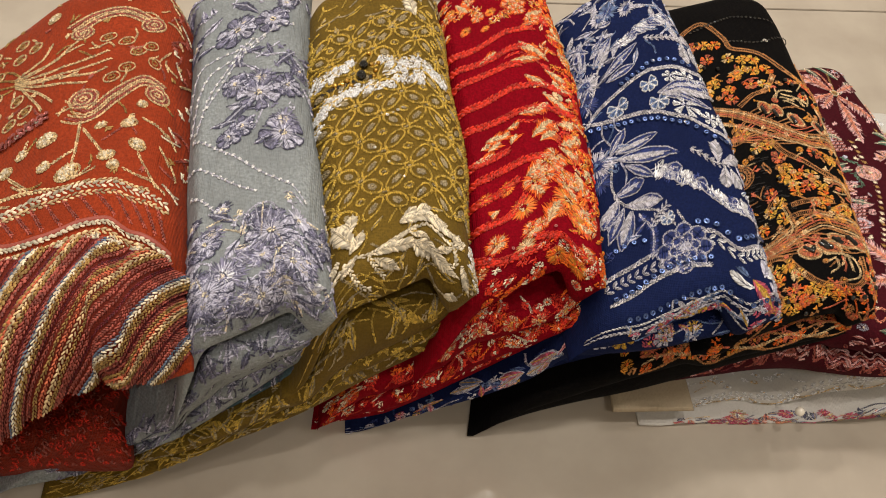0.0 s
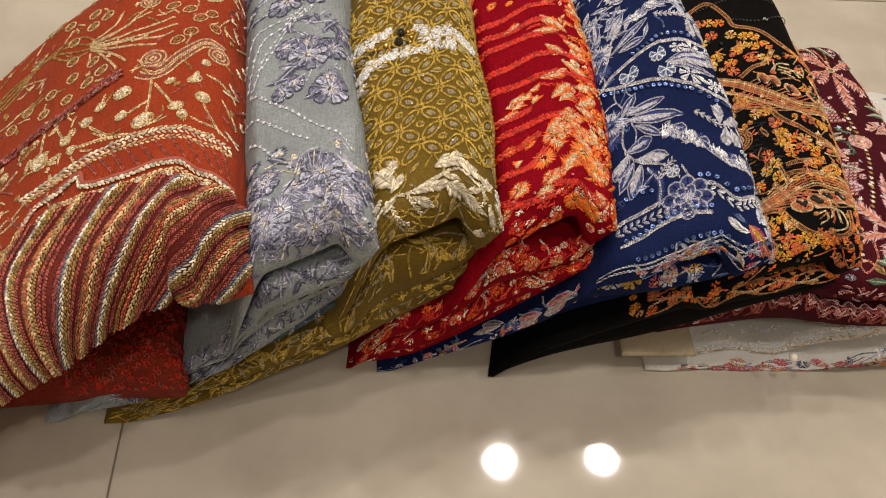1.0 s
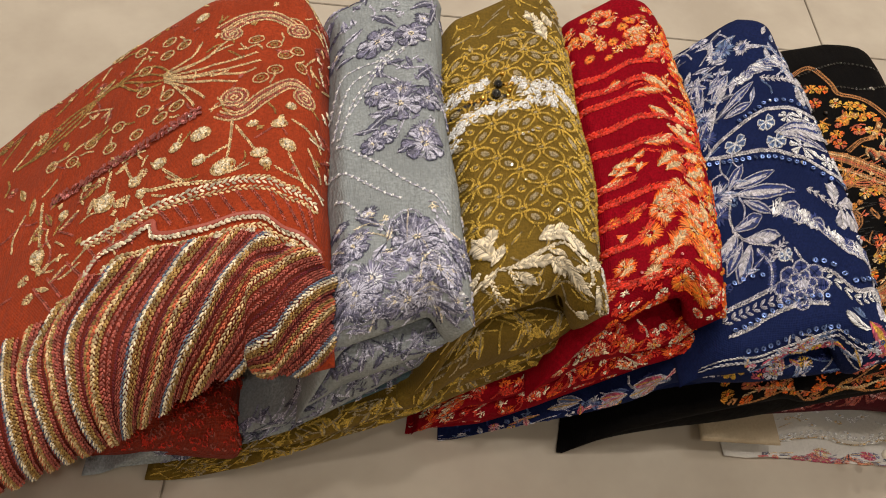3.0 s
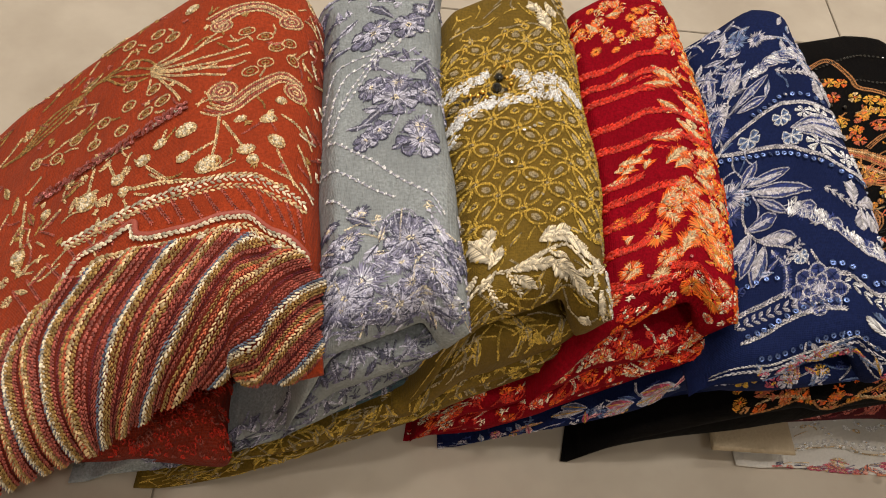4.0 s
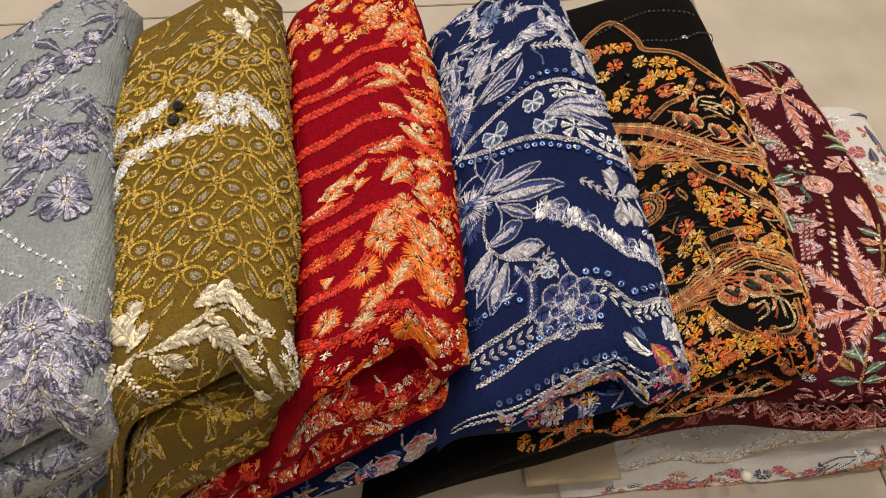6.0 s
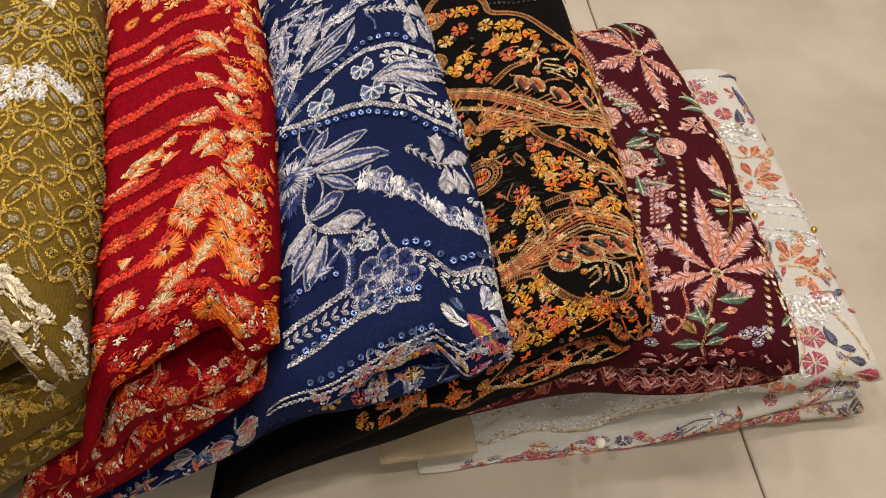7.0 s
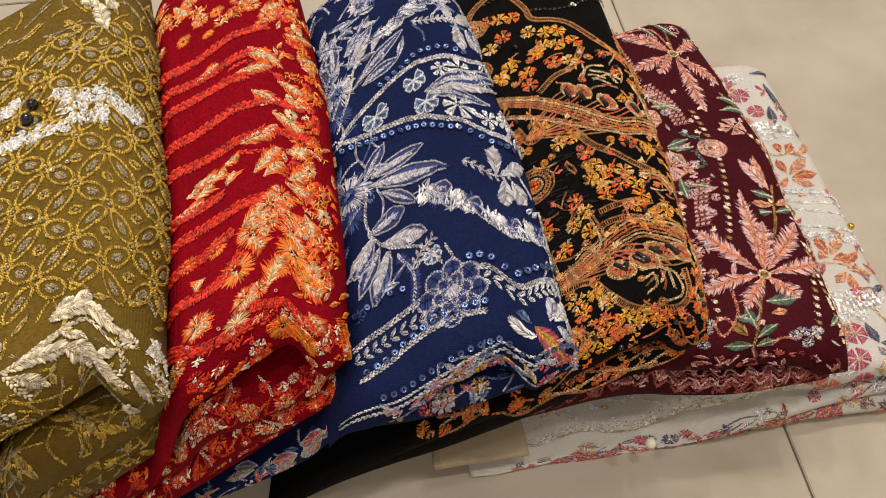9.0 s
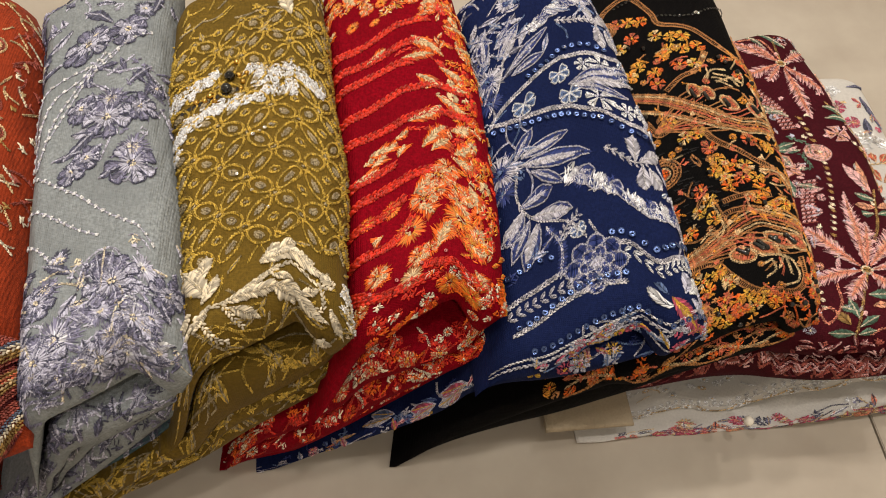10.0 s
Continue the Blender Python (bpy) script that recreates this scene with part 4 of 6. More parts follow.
# grey garment
def dress_grey(g):
    pal = [LILAC, PALE_LILAC, SLATE, CREAM, WHITE_THREAD]
    f = g.fold
    for pts in (((87.3, 150.7), (68.1, 122.6), (49.5, 99.4), (26.4, 77.5)), ((91.8, 130.6), (81.5, 118.8), (68.6, 100.3), (55.6, 89.2)), ((90.5, 107.0), (82.5, 94.5), (77.0, 83.7)), ((26.3, 227.0), (40.3, 220.6), (50.4, 212.8), (65.0, 193.1), (77.5, 177.8), (85.9, 155.9)), ((52.2, 215.4), (63.2, 200.6), (75.4, 195.2), (83.1, 181.3), (89.1, 161.9)), ((60.4, 207.5), (73.8, 208.2), (82.9, 201.4), (89.8, 181.5)), ((44.5, 215.9), (55.4, 202.8), (66.8, 186.1), (79.2, 171.5))):
        s = Stitches(f)
        s.chain(pts, 0.8, 1, 0.5)
        for c in spline(pts, 5.2):
            s.knots(c, 0.9, 4, 7, 0.4, 1.0)
        s.done("pearl_line", g.empty, pal, "line of pearl-like white knots")
    def spray(c, r, m, mid, n=7):
        s = Stitches(f)
        s.daisy(c, r, m, None, 0.3, ragged=0.35).daisy(c, r * 0.7, 1, None, 0.2).daisy(c, r * 0.45, mid, 3, 0.2)
        s.done("embroidered_flower", g.empty, pal)
    for c, r, m, mid in (((46.5, 176.9), 10, 0, 3), ((35.7, 138.6), 12, 0, 3), ((78.6, 67.8), 9, 0, 3), ((72.6, 38.8), 15, 0, 4), ((32.0, 61.6), 9, 1, 4), ((48.1, 27.9), 10, 0, 3), ((28.2, 37.0), 8, 0, 1), ((58.4, 231.8), 9, 2, 1), ((87.2, 234.3), 7, 2, 0), ((30.9, 246.4), 9, 2, 1), ((52.2, 43.7), 9, 0, 1), ((82.3, 25.5), 10, 0, 1), ((61.1, 19.5), 9, 0, 4), ((87.7, 43.7), 8, 2, 1), ((20.2, 184.5), 8, 2, 0), ((73.6, 83.5), 7, 2, 1), ((88.7, 82.3), 6, 2, 1), ((42.1, 13.9), 7, 1, 4), ((25.7, 20.3), 7, 1, 3)):
        spray(c, r, m, mid)
    s = Stitches(f)
    for q in (1.0, 0.75, 0.5):
        s.oval((52.0, 67.3), 12 * q, 9.5 * q, 80, None, 2 if q == 0.75 else 1)
    s.leaf((52.2, 55.5), (54.8, 77.2), 8, 2, 1).leaf((52.2, 55.5), (46.8, 74.6), 8, 0, 1).leaf((52.2, 55.5), (50.9, 79.0), 7, 2, 3)
    s.done("embroidered_flower", g.empty, pal, "open tulip flower in lilac and slate thread")
    for a, b, w, m in (((55.0, 183.3), (67.1, 180.5), 5, 0), ((57.5, 190.2), (59.5, 200.2), 5, 2), ((53.2, 159.8), (72.0, 148.7), 8, 2), ((51.7, 147.9), (70.4, 137.5), 7, 0), ((56.1, 156.9), (67.8, 164.1), 6, 1), ((36.8, 184.4), (24.1, 200.5), 6, 2), ((30.9, 167.2), (19.4, 162.9), 7, 2), ((44.1, 164.7), (58.6, 172.9), 6, 0), ((63.4, 148.6), (77.7, 152.7), 5, 2), ((45.4, 127.8), (54.1, 124.6), 5, 2), ((66.2, 71.8), (80.0, 83.8), 6, 2), ((63.5, 59.4), (70.9, 50.4), 7, 1), ((46.0, 50.1), (29.5, 52.1), 7, 1), ((43.5, 46.2), (29.6, 34.0), 7, 4), ((55.8, 39.5), (66.0, 54.4), 7, 0), ((60.4, 32.9), (56.2, 18.9), 8, 1), ((80.7, 54.4), (90.8, 65.1), 6, 2), ((82.7, 38.8), (91.8, 31.9), 7, 1), ((66.6, 27.2), (78.0, 19.5), 8, 0), ((51.2, 19.4), (35.9, 21.4), 7, 3), ((45.8, 38.4), (26.7, 28.1), 6, 3), ((23.4, 46.9), (18.3, 36.5), 6, 2), ((71.9, 246.4), (83.1, 237.4), 6, 1), ((49.4, 238.8), (67.2, 258.0), 7, 2), ((40.7, 256.9), (21.4, 270.7), 7, 2), ((45.9, 233.7), (28.8, 237.9), 6, 0), ((25.1, 245.5), (18.8, 268.7), 6, 2), ((75.3, 222.7), (85.4, 221.9), 5, 2), ((36.9, 14.6), (17.5, 15.4), 7, 1), ((32.8, 23.2), (16.6, 24.6), 6, 4), ((87.1, 22.6), (92.7, 15.6), 7, 1), ((78.2, 17.4), (61.9, 14.0), 7, 0)):
        Stitches(f).leaf(a, b, w, m, 1 if m != 1 else 2).done("embroidered_leaf", g.empty, pal)
    s = Stitches(f)
    for pts in (((61.0, 58.5), (48.5, 46.6), (23.3, 50.1)), ((70.9, 50.4), (53.4, 41.3), (29.6, 30.8)), ((78.2, 50.5), (82.3, 33.3), (89.5, 21.2)), ((62.8, 31.0), (46.0, 21.1), (23.9, 23.0)), ((91.3, 71.3), (87.8, 46.5), (89.3, 28.2)), ((42.9, 70.4), (35.5, 49.5), (20.1, 38.8)), ((59.4, 211.2), (42.8, 197.0), (22.0, 197.9)), ((53.3, 137.0), (47.2, 154.2), (46.9, 169.3))):
        s.chain(pts, 1.2, 1)
    for c in ((83.4, 64.3), (65.9, 43.2), (58.6, 51.9), (40.7, 33.5), (35.6, 46.5), (75.2, 25.4), (49.9, 12.0), (90.5, 56.3), (68.5, 18.6), (45.7, 62.2), (61.0, 70.2), (53.0, 27.2), (28.1, 29.4), (77.8, 36.8)):
        s.clump(c, 6, (0, 1, 2, 1), 42, 4)
    s.done("embroidered_ground", g.empty, pal, kind="stuff")
    for c, r, turn in (((49, 165), 14, 0.2), ((37, 128), 14, 1.0), ((62, 177), 8, 0.5), ((67, 136), 8, 1.4), ((31, 167), 10, 0.0), ((60, 141), 8, 0.7), ((62, 226), 12, 0.4), ((40, 230), 11, 0.9), ((47, 57), 13, 0.1), ((81, 32), 13, 0.6), ((54, 18), 12, 1.1), ((37, 33), 11, 0.3), ((81, 63), 9, 0.8), ((20, 52), 10, 0.2)):
        s = Stitches(f)
        s.clump(c, r * 0.95, (0, 1, 2, 0), int(r * 5), 4.5)
        s.bloom(c, r, 7, (1, 0, 0, 1), None, 2, turn, 0.8, 0.4)
        s.daisy(c, r * 0.55, 1, 3, 0.25, ragged=0.3, lift=0.6)
        s.done("embroidered_flower", g.empty, pal, "lilac and slate flower with pale outlined petals")
    sequins(g, ((56.9, 14.6), (37.5, 11.1), (19.5, 15.2)), SEQ_CLEAR, 1.0, 14)
    for k, slab in enumerate(g.lower):
        scatter(g, slab, 120, 0, 190, 1, 16, [LILAC, PALE_LILAC, SLATE], "lcb", 5.0, seed=20 + k)
    scatter(g, f, 80, 2, 95, 8, 84, [LILAC, PALE_LILAC, PALE_LILAC, CREAM, SLATE], "lcb", 4.6, seed=25, name="embroidered_leaf")
    scatter(g, f, 44, 2, 60, 150, 205, [LILAC, PALE_LILAC, SLATE], "lcb", 4.6, seed=26, name="embroidered_leaf")
    scatter(g, f, 40, 2, 100, 252, 300, [LILAC, PALE_LILAC, SLATE], "lcb", 5.2, seed=27, name="embroidered_leaf")
    scatter(g, f, 45, 2, 90, 1, 24, [LILAC, PALE_LILAC, SLATE], "lcb", 4.5, seed=24)


dress_grey(grey)


# olive garment
def dress_olive(g):
    pal = [OLIVE_GOLD, OLIVE_PALE, WHITE_THREAD, CREAM, BLACK_THREAD, SLATE]
    f = g.fold
    o = vec((51.3, 71.5))
    px, py = abs(vec((51.3, 71.5))[0] - vec((77.9, 80.9))[0]), 33.0
    stop = vec((66.9, 57.4))[1]
    back = vec((54.8, 243.4))[1]
    for i in range(-3, 6):
        for j in range(-2, 8):
            c = o + np.array([i * px, j * py + (i % 2) * 0.0])
            if c[0] < -6 or c[0] > 112:
                continue
            s = Stitches(f)
            for sx in (-1, 1):
                for sy in (-1, 1):
                    q = c + np.array([sx * px * 0.25, sy * py * 0.25])
                    if q[1] < stop or q[1] > back or q[0] < 1:
                        continue
                    s.oval(q, px * 0.29, px * 0.15, -sx * sy * 52, None, 0, cord=1.15, h=1.0)
                    s.oval(q, px * 0.11, px * 0.045, -sx * sy * 52, 1, 1)
            for q in (c, c + np.array([px / 2, 0]), c + np.array([0, py / 2]), c + np.array([px / 2, py / 2])):
                if stop < q[1] < back and q[0] > 1:
                    s.oval(q, 2.6, 2.0, 45, None, 0).knots(q, 1.0, 1, 4)
            s.done("net_motif", g.empty, pal)
    sequins(g, ((61.1, 133.7), (56.3, 135.5), (52.0, 137.5)), SEQ_SILVER, 1.1, 3)
    sequins(g, ((69.4, 110.1), (57.0, 84.7), (45.2, 63.4)), SEQ_SILVER, 0.9, 16)
    s = Stitches(f)
    for c, r in (((98.8, 192.6), 6), ((92.8, 193.4), 6), ((85.4, 195.6), 5), ((100.5, 162.2), 6), ((96.0, 166.2), 6), ((90.3, 167.2), 6), ((83.2, 169.2), 5), ((76.2, 168.9), 5), ((67.7, 166.8), 5), ((57.5, 186.8), 6), ((50.4, 180.9), 7), ((42.7, 181.6), 7), ((54.2, 170.6), 7), ((45.5, 166.7), 7), ((36.8, 174.1), 7), ((39.8, 161.5), 6), ((29.3, 171.8), 6), ((22.7, 171.8), 5), ((59.2, 162.8), 5), ((102.3, 152.3), 5), ((80.9, 197.2), 4)):
        s.curls(c, r, 2, 13, 1.1)
        s.clump(c, r * 0.8, 3, 5, 2.4)
    s.done("lace_band", g.empty, pal, "white guipure lace band")
    s = Stitches(f)
    s.band(((106.1, 177.0), (92.8, 180.9), (78.5, 179.7), (67.1, 177.3)), 4.0, 4)
    s.done("placket_slit", g.empty, pal, "black braided slit")
    for c, r, m in (((71.0, 189.7), 3.0, BLACK_BEAD), ((73.0, 180.5), 3.2, BLACK_BEAD), ((81.3, 182.5), 1.8, GOLD_BEAD), ((84.2, 180.8), 1.6, GOLD_BEAD), ((88.5, 182.8), 1.7, GOLD_BEAD), ((79.2, 176.5), 1.5, GOLD_BEAD), ((66.4, 187.5), 1.6, GOLD_BEAD), ((64.5, 180.2), 1.5, GOLD_BEAD), ((62.3, 186.0), 1.4, GOLD_BEAD), ((66.0, 175.7), 1.3, GOLD_BEAD), ((67.2, 199.7), 1.5, GOLD_BEAD)):
        bead(g, c, r, m, "bead")
    def plume(base, tip, w, m=3, bend=0.0):
        Stitches(f, 0.6).leaf(base, tip, w, m, m, None, bend, 0.8, 1.3, 0.4).done("embroidered_plume", g.empty, pal)
    for b, t, w in (((58.0, 45.7), (23.9, 42.5), 9), ((56.7, 46.8), (48.3, 51.8), 7), ((51.3, 46.0), (40.1, 50.8), 8), ((43.2, 44.0), (30.8, 47.3), 7), ((74.8, 32.5), (57.0, 30.2), 7), ((67.1, 32.4), (47.9, 27.2), 9), ((51.8, 28.5), (41.5, 15.0), 8), ((51.8, 28.5), (26.3, 15.9), 9), ((67.1, 34.0), (48.9, 38.3), 4), ((51.7, 34.7), (41.4, 27.8), 4), ((37.6, 23.9), (28.9, 33.5), 4), ((81.6, 39.7), (91.9, 63.4), 9), ((85.4, 50.1), (82.1, 63.7), 8), ((83.8, 37.7), (77.0, 49.6), 7), ((88.3, 36.6), (94.8, 30.0), 6), ((81.4, 33.7), (86.9, 24.4), 5), ((71.9, 28.3), (59.3, 15.6), 6), ((20.4, 37.0), (27.8, 41.7), 6), ((24.3, 23.0), (18.2, 3.8), 6), ((29.2, 6.2), (29.8, 0.5), 8), ((41.1, 249.5), (47.2, 259.7), 8), ((36.2, 228.7), (40.7, 254.3), 9), ((36.7, 259.0), (30.3, 245.6), 7)):
        plume(b, t, w)
    s = Stitches(f, 0.5)
    for pts in (((92.5, 26.3), (81.4, 33.7), (74.8, 32.5), (62.1, 35.3), (43.5, 38.0), (20.8, 35.3)), ((74.8, 30.9), (69.3, 18.6), (66.8, 14.2)), ((83.5, 25.8), (78.9, 14.4), (74.1, 10.3)), ((36.1, 21.0), (28.0, 22.7), (27.1, 33.7))):
        s.chain(pts, 2.2, 3, 1.4)
    s.each("embroidered_stem", g.empty, pal)
    scatter(g, f, 26, 0, 14, 2, 40, [CREAM, WHITE_THREAD], "lcb", 4.0, seed=5, name="edge_embroidery")
    for k, slab in enumerate(g.lower):
        scatter(g, slab, 150, 0, 260, 1, 20, [OLIVE_GOLD, OLIVE_PALE, OLIVE_GOLD], "lccb", 5.0, seed=30 + k)
    scatter(g, g.lower[0], 22, 150, 262, 1, 12, [CREAM, SILVER], "cc", 4.0, seed=37)
    scatter(g, f, 40, 4, 100, 1, 20, [OLIVE_GOLD, OLIVE_PALE], "ccl", 4.0, seed=34)
    scatter(g, f, 60, 2, 112, 4, 62, [OLIVE_GOLD, OLIVE_GOLD, OLIVE_PALE], "ccl", 3.6, seed=34, name="embroidered_scroll")
    scatter(g, f, 70, 2, 112, 205, 275, [OLIVE_GOLD, OLIVE_GOLD, OLIVE_PALE], "ccl", 3.6, seed=35, name="embroidered_scroll")


dress_olive(olive)


# red garment
def dress_red(g):
    pal = [SCARLET, ORANGE_THREAD, BUTTER, AMBER, BRONZE]
    f = g.fold
    for pts in (((108.0, 217.8), (80.9, 206.5), (40.9, 211.3)), ((103.6, 182.2), (76.6, 176.4), (53.7, 173.2)), ((103.8, 157.2), (77.3, 151.3), (29.8, 152.3)), ((102.7, 137.8), (76.0, 131.6), (57.3, 129.9), (26.6, 132.3)), ((99.8, 106.0), (80.2, 102.4), (69.7, 102.1)), ((98.8, 92.1), (75.1, 89.1), (50.2, 87.8)), ((98.2, 76.7), (82.0, 74.3), (65.9, 77.5)), ((97.8, 57.6), (75.2, 55.5), (63.0, 63.8)), ((103.8, 199.1), (71.7, 188.1), (48.5, 191.2)), ((59.5, 31.9), (42.6, 26.6), (24.5, 24.6)), ((97.0, 41.2), (83.6, 29.7), (59.2, 23.4))):
        s = Stitches(f)
        s.band(pts, 5.6, 0, 0.6, 0.42, 0.12)
        p = spline(pts, 5)
        d, n = normals(p)
        for o in (-1.5, 1.5):
            s.chain(p + n * o, 2.2, 0, 1.2, lift=0.3)
        s.done("embroidered_wave", g.empty, pal, "wavy orange-red chain-stitched band")
    def feather(base, tip, w=5.0):
        s = Stitches(f)
        s.leaf(base, tip, w * 1.7, 1, None, None, 0, 0.6, 0.6, ragged=(0.6, 1.35))
        s.leaf(base, tip, w * 0.8, 2, None, None, 0, 0.6, 0.9, 0.3, ragged=(0.4, 1.4))
        s.done("embroidered_feather", g.empty, pal, "cream feather leaf edged with orange")
    for b, t, w in (((52.8, 194.9), (36.1, 178.3), 5), ((59.8, 177.3), (41.1, 178.0), 5), ((40.4, 168.2), (27.8, 161.9), 6), ((45.2, 142.7), (28.4, 135.1), 6), ((62.0, 127.4), (44.4, 129.6), 6), ((55.2, 105.1), (42.1, 119.4), 7), ((84.2, 119.2), (73.5, 117.5), 6), ((83.0, 109.9), (75.2, 113.3), 6), ((68.5, 106.2), (64.9, 113.1), 5), ((70.1, 120.7), (62.3, 120.6), 4), ((80.2, 189.4), (67.9, 192.3), 5), ((78.8, 63.2), (84.3, 61.6), 5), ((52.2, 38.7), (47.0, 50.9), 8), ((39.3, 117.7), (28.2, 124.1), 7), ((38.7, 100.6), (28.3, 109.7), 7), ((40.4, 97.7), (28.5, 96.1), 6), ((32.0, 206.6), (10.9, 209.3), 4), ((26.9, 189.9), (12.3, 192.9), 4), ((91.9, 105.8), (78.6, 105.1), 5), ((104.3, 239.0), (97.2, 238.4), 4), ((32.4, 84.7), (29.1, 70.9), 6), ((35.6, 45.6), (24.5, 42.1), 6), ((33.0, 32.7), (24.2, 21.6), 6)):
        feather(b, t, w)
    def white(c, r=5.5, n=5):
        Stitches(f).daisy(c, r * 1.25, 1, None, 0.3).clump(c, r, (1, 0), 14, 3).bloom(c, r * 0.85, n, 2, 3, None, 0.0, 0.9, 0.42).done("embroidered_flower", g.empty, pal, "cream flower shaded with orange")
    for c, r in (((67.0, 275.4), 5), ((60.2, 270.7), 4), ((77.4, 260.4), 5), ((95.1, 255.2), 4), ((75.5, 239.2), 5), ((51.3, 238.2), 6), ((47.4, 232.2), 5), ((39.9, 221.1), 5), ((47.9, 83.0), 8), ((43.0, 88.2), 6), ((55.9, 71.1), 8), ((50.4, 74.2), 7), ((40.1, 77.5), 5), ((62.1, 38.8), 6), ((82.4, 40.9), 6), ((56.4, 40.0), 5), ((45.8, 240.0), 5), ((92.5, 27.3), 5), ((102.2, 250.7), 4), ((29.9, 26.1), 5), ((39.7, 69.0), 5)):
        white(c, r)
    for c, r, mid in (((65.2, 56.6), 9.5, 2), ((39.5, 57.6), 9.5, 2), ((34.8, 77.2), 7, 2), ((33.7, 46.8), 8, 3), ((86.1, 75.4), 5, 3), ((73.4, 75.1), 6, 3), ((96.2, 25.9), 6, 2), ((47.4, 46.3), 7, 3), ((92.2, 258.5), 5, 3), ((66.1, 237.8), 5, 3), ((55.5, 248.4), 5, 3), ((78.7, 276.8), 4, 3), ((86.8, 232.0), 5, 3), ((46.0, 211.9), 4, 3), ((73.0, 223.2), 4, 3), ((46.8, 14.5), 8, 4), ((35.2, 15.6), 8, 3), ((48.7, 254.7), 5, 3)):
        Stitches(f).daisy(c, r, 1, None, 0.2).daisy(c, r * 0.8, 3, mid, 0.25, core=0.33).done("embroidered_daisy", g.empty, pal, "orange daisy with a pale knotted heart")
    Stitches(f).daisy((66.3, 28.7), 7.5, 4, None).daisy((66.3, 28.7), 6, 2, None, 0.05).done("embroidered_daisy", g.empty, pal, "brown and cream radiating flower")
    for k in range(70):
        c = vec((28.2, 41.8)) * (1 - k / 69) + vec((22.6, 253.0)) * k / 69 + rnd.normal(0, 1, 2) * np.array([5.5, 3])
        if k % 3:
            Stitches(f).daisy(c, rnd.uniform(3, 5.5), (1, 0, 2, 0)[k % 4], 3 if k % 5 == 0 else None, 0.15).done("embroidered_daisy", g.empty, pal)
        else:
            Stitches(f).clump(c, 5, (1, 0, 3), 22, 3.5).done("embroidered_tuft", g.empty, pal)
    s = Stitches(f)
    for c in ((30.8, 269.0), (41.6, 256.4), (93.2, 269.0), (100.5, 257.3), (26.4, 225.3), (9.7, 225.8), (20.2, 185.3), (26.3, 158.1), (23.3, 124.1), (27.7, 88.7), (25.3, 68.0), (23.9, 48.4), (75.2, 247.6), (64.3, 228.2), (56.6, 229.1), (33.2, 237.1), (72.3, 270.6), (32.0, 98.4), (29.3, 54.2), (39.2, 246.3), (58.5, 263.5), (87.9, 251.9)):
        s.clump(c, 5, (0, 1, 3, 2), 34, 3.5)
    s.done("embroidered_ground", g.empty, pal, kind="stuff")
    s = Stitches(f)
    for pts in (((62.4, 181.8), (54.1, 184.2), (44.5, 176.3), (28.3, 159.4)), ((62.2, 122.5), (45.8, 117.8), (27.8, 126.4)), ((35.1, 116.9), (39.9, 102.7), (36.1, 95.0))):
        s.chain(pts, 2.2, 0)
    s.each("embroidered_stem", g.empty, pal)
    for b, t, w in (((53.5, 189.3), (37.0, 182.8), 5), ((53.2, 161.8), (42.6, 150.8), 5), ((43.0, 134.9), (51.4, 125.3), 5), ((50.3, 100.3), (40.6, 110.3), 6), ((38.9, 155.5), (26.4, 152.8), 5), ((53.5, 243.0), (41.1, 245.5), 6), ((43.4, 225.3), (29.5, 232.5), 5), ((70.8, 262.3), (60.5, 257.6), 5), ((86.7, 263.2), (80.8, 249.0), 5), ((59.5, 69.0), (51.9, 60.4), 6), ((61.6, 75.8), (52.4, 81.1), 7), ((50.4, 44.2), (44.0, 53.0), 6), ((65.0, 36.5), (56.6, 37.1), 5), ((85.0, 36.3), (78.4, 40.7), 5), ((41.1, 69.5), (34.3, 61.0), 5), ((76.7, 116.0), (68.7, 117.5), 5), ((87.4, 114.2), (81.3, 115.3), 5)):
        feather(b, t, w)
    scatter(g, f, 60, 2, 46, 30, 250, [BUTTER, ORANGE_THREAD, SCARLET, AMBER, ORANGE_THREAD], "lbl", 3.6, seed=45, name="embroidered_feather")
    sequins(g, ((99.0, 36.2), (75.8, 32.5), (48.2, 34.4)), SEQ_ROSE, 1.0, 12)
    for k, slab in enumerate(g.lower):
        scatter(g, slab, 120, 0, 165, 1, 16, [SCARLET, CREAM, ORANGE_THREAD, SCARLET], "fbc", 4.0, seed=40 + k)
    scatter(g, f, 70, 2, 88, 1, 26, [SCARLET, ORANGE_THREAD, SCARLET, CREAM], "fbb", 4.0, seed=44, name="embroidered_sprig")
    s = Stitches(f)
    for o in (0, 4, 8):
        s.band(((3 + o, 0.5), (4 + o, 14), (7 + o, 30)), 4.5, 1 if o else 3, 0.5, 0.4)
    s.done("orange_selvedge", g.empty, pal, "plain orange stitched edge of the curled fold", kind="stuff")
    top = g.lower[-1]
    for c in ((22, 4), (38, 3), (54, 4), (71, 3), (88, 5)):
        Stitches(top).daisy(c, 5.5, 0, None, 0.3).bloom(c, 4.2, 6, 2, 3, None, 0.3, 0.9, 0.42).done("embroidered_flower", g.empty, pal, "cream blossom along the hem")


dress_red(red)


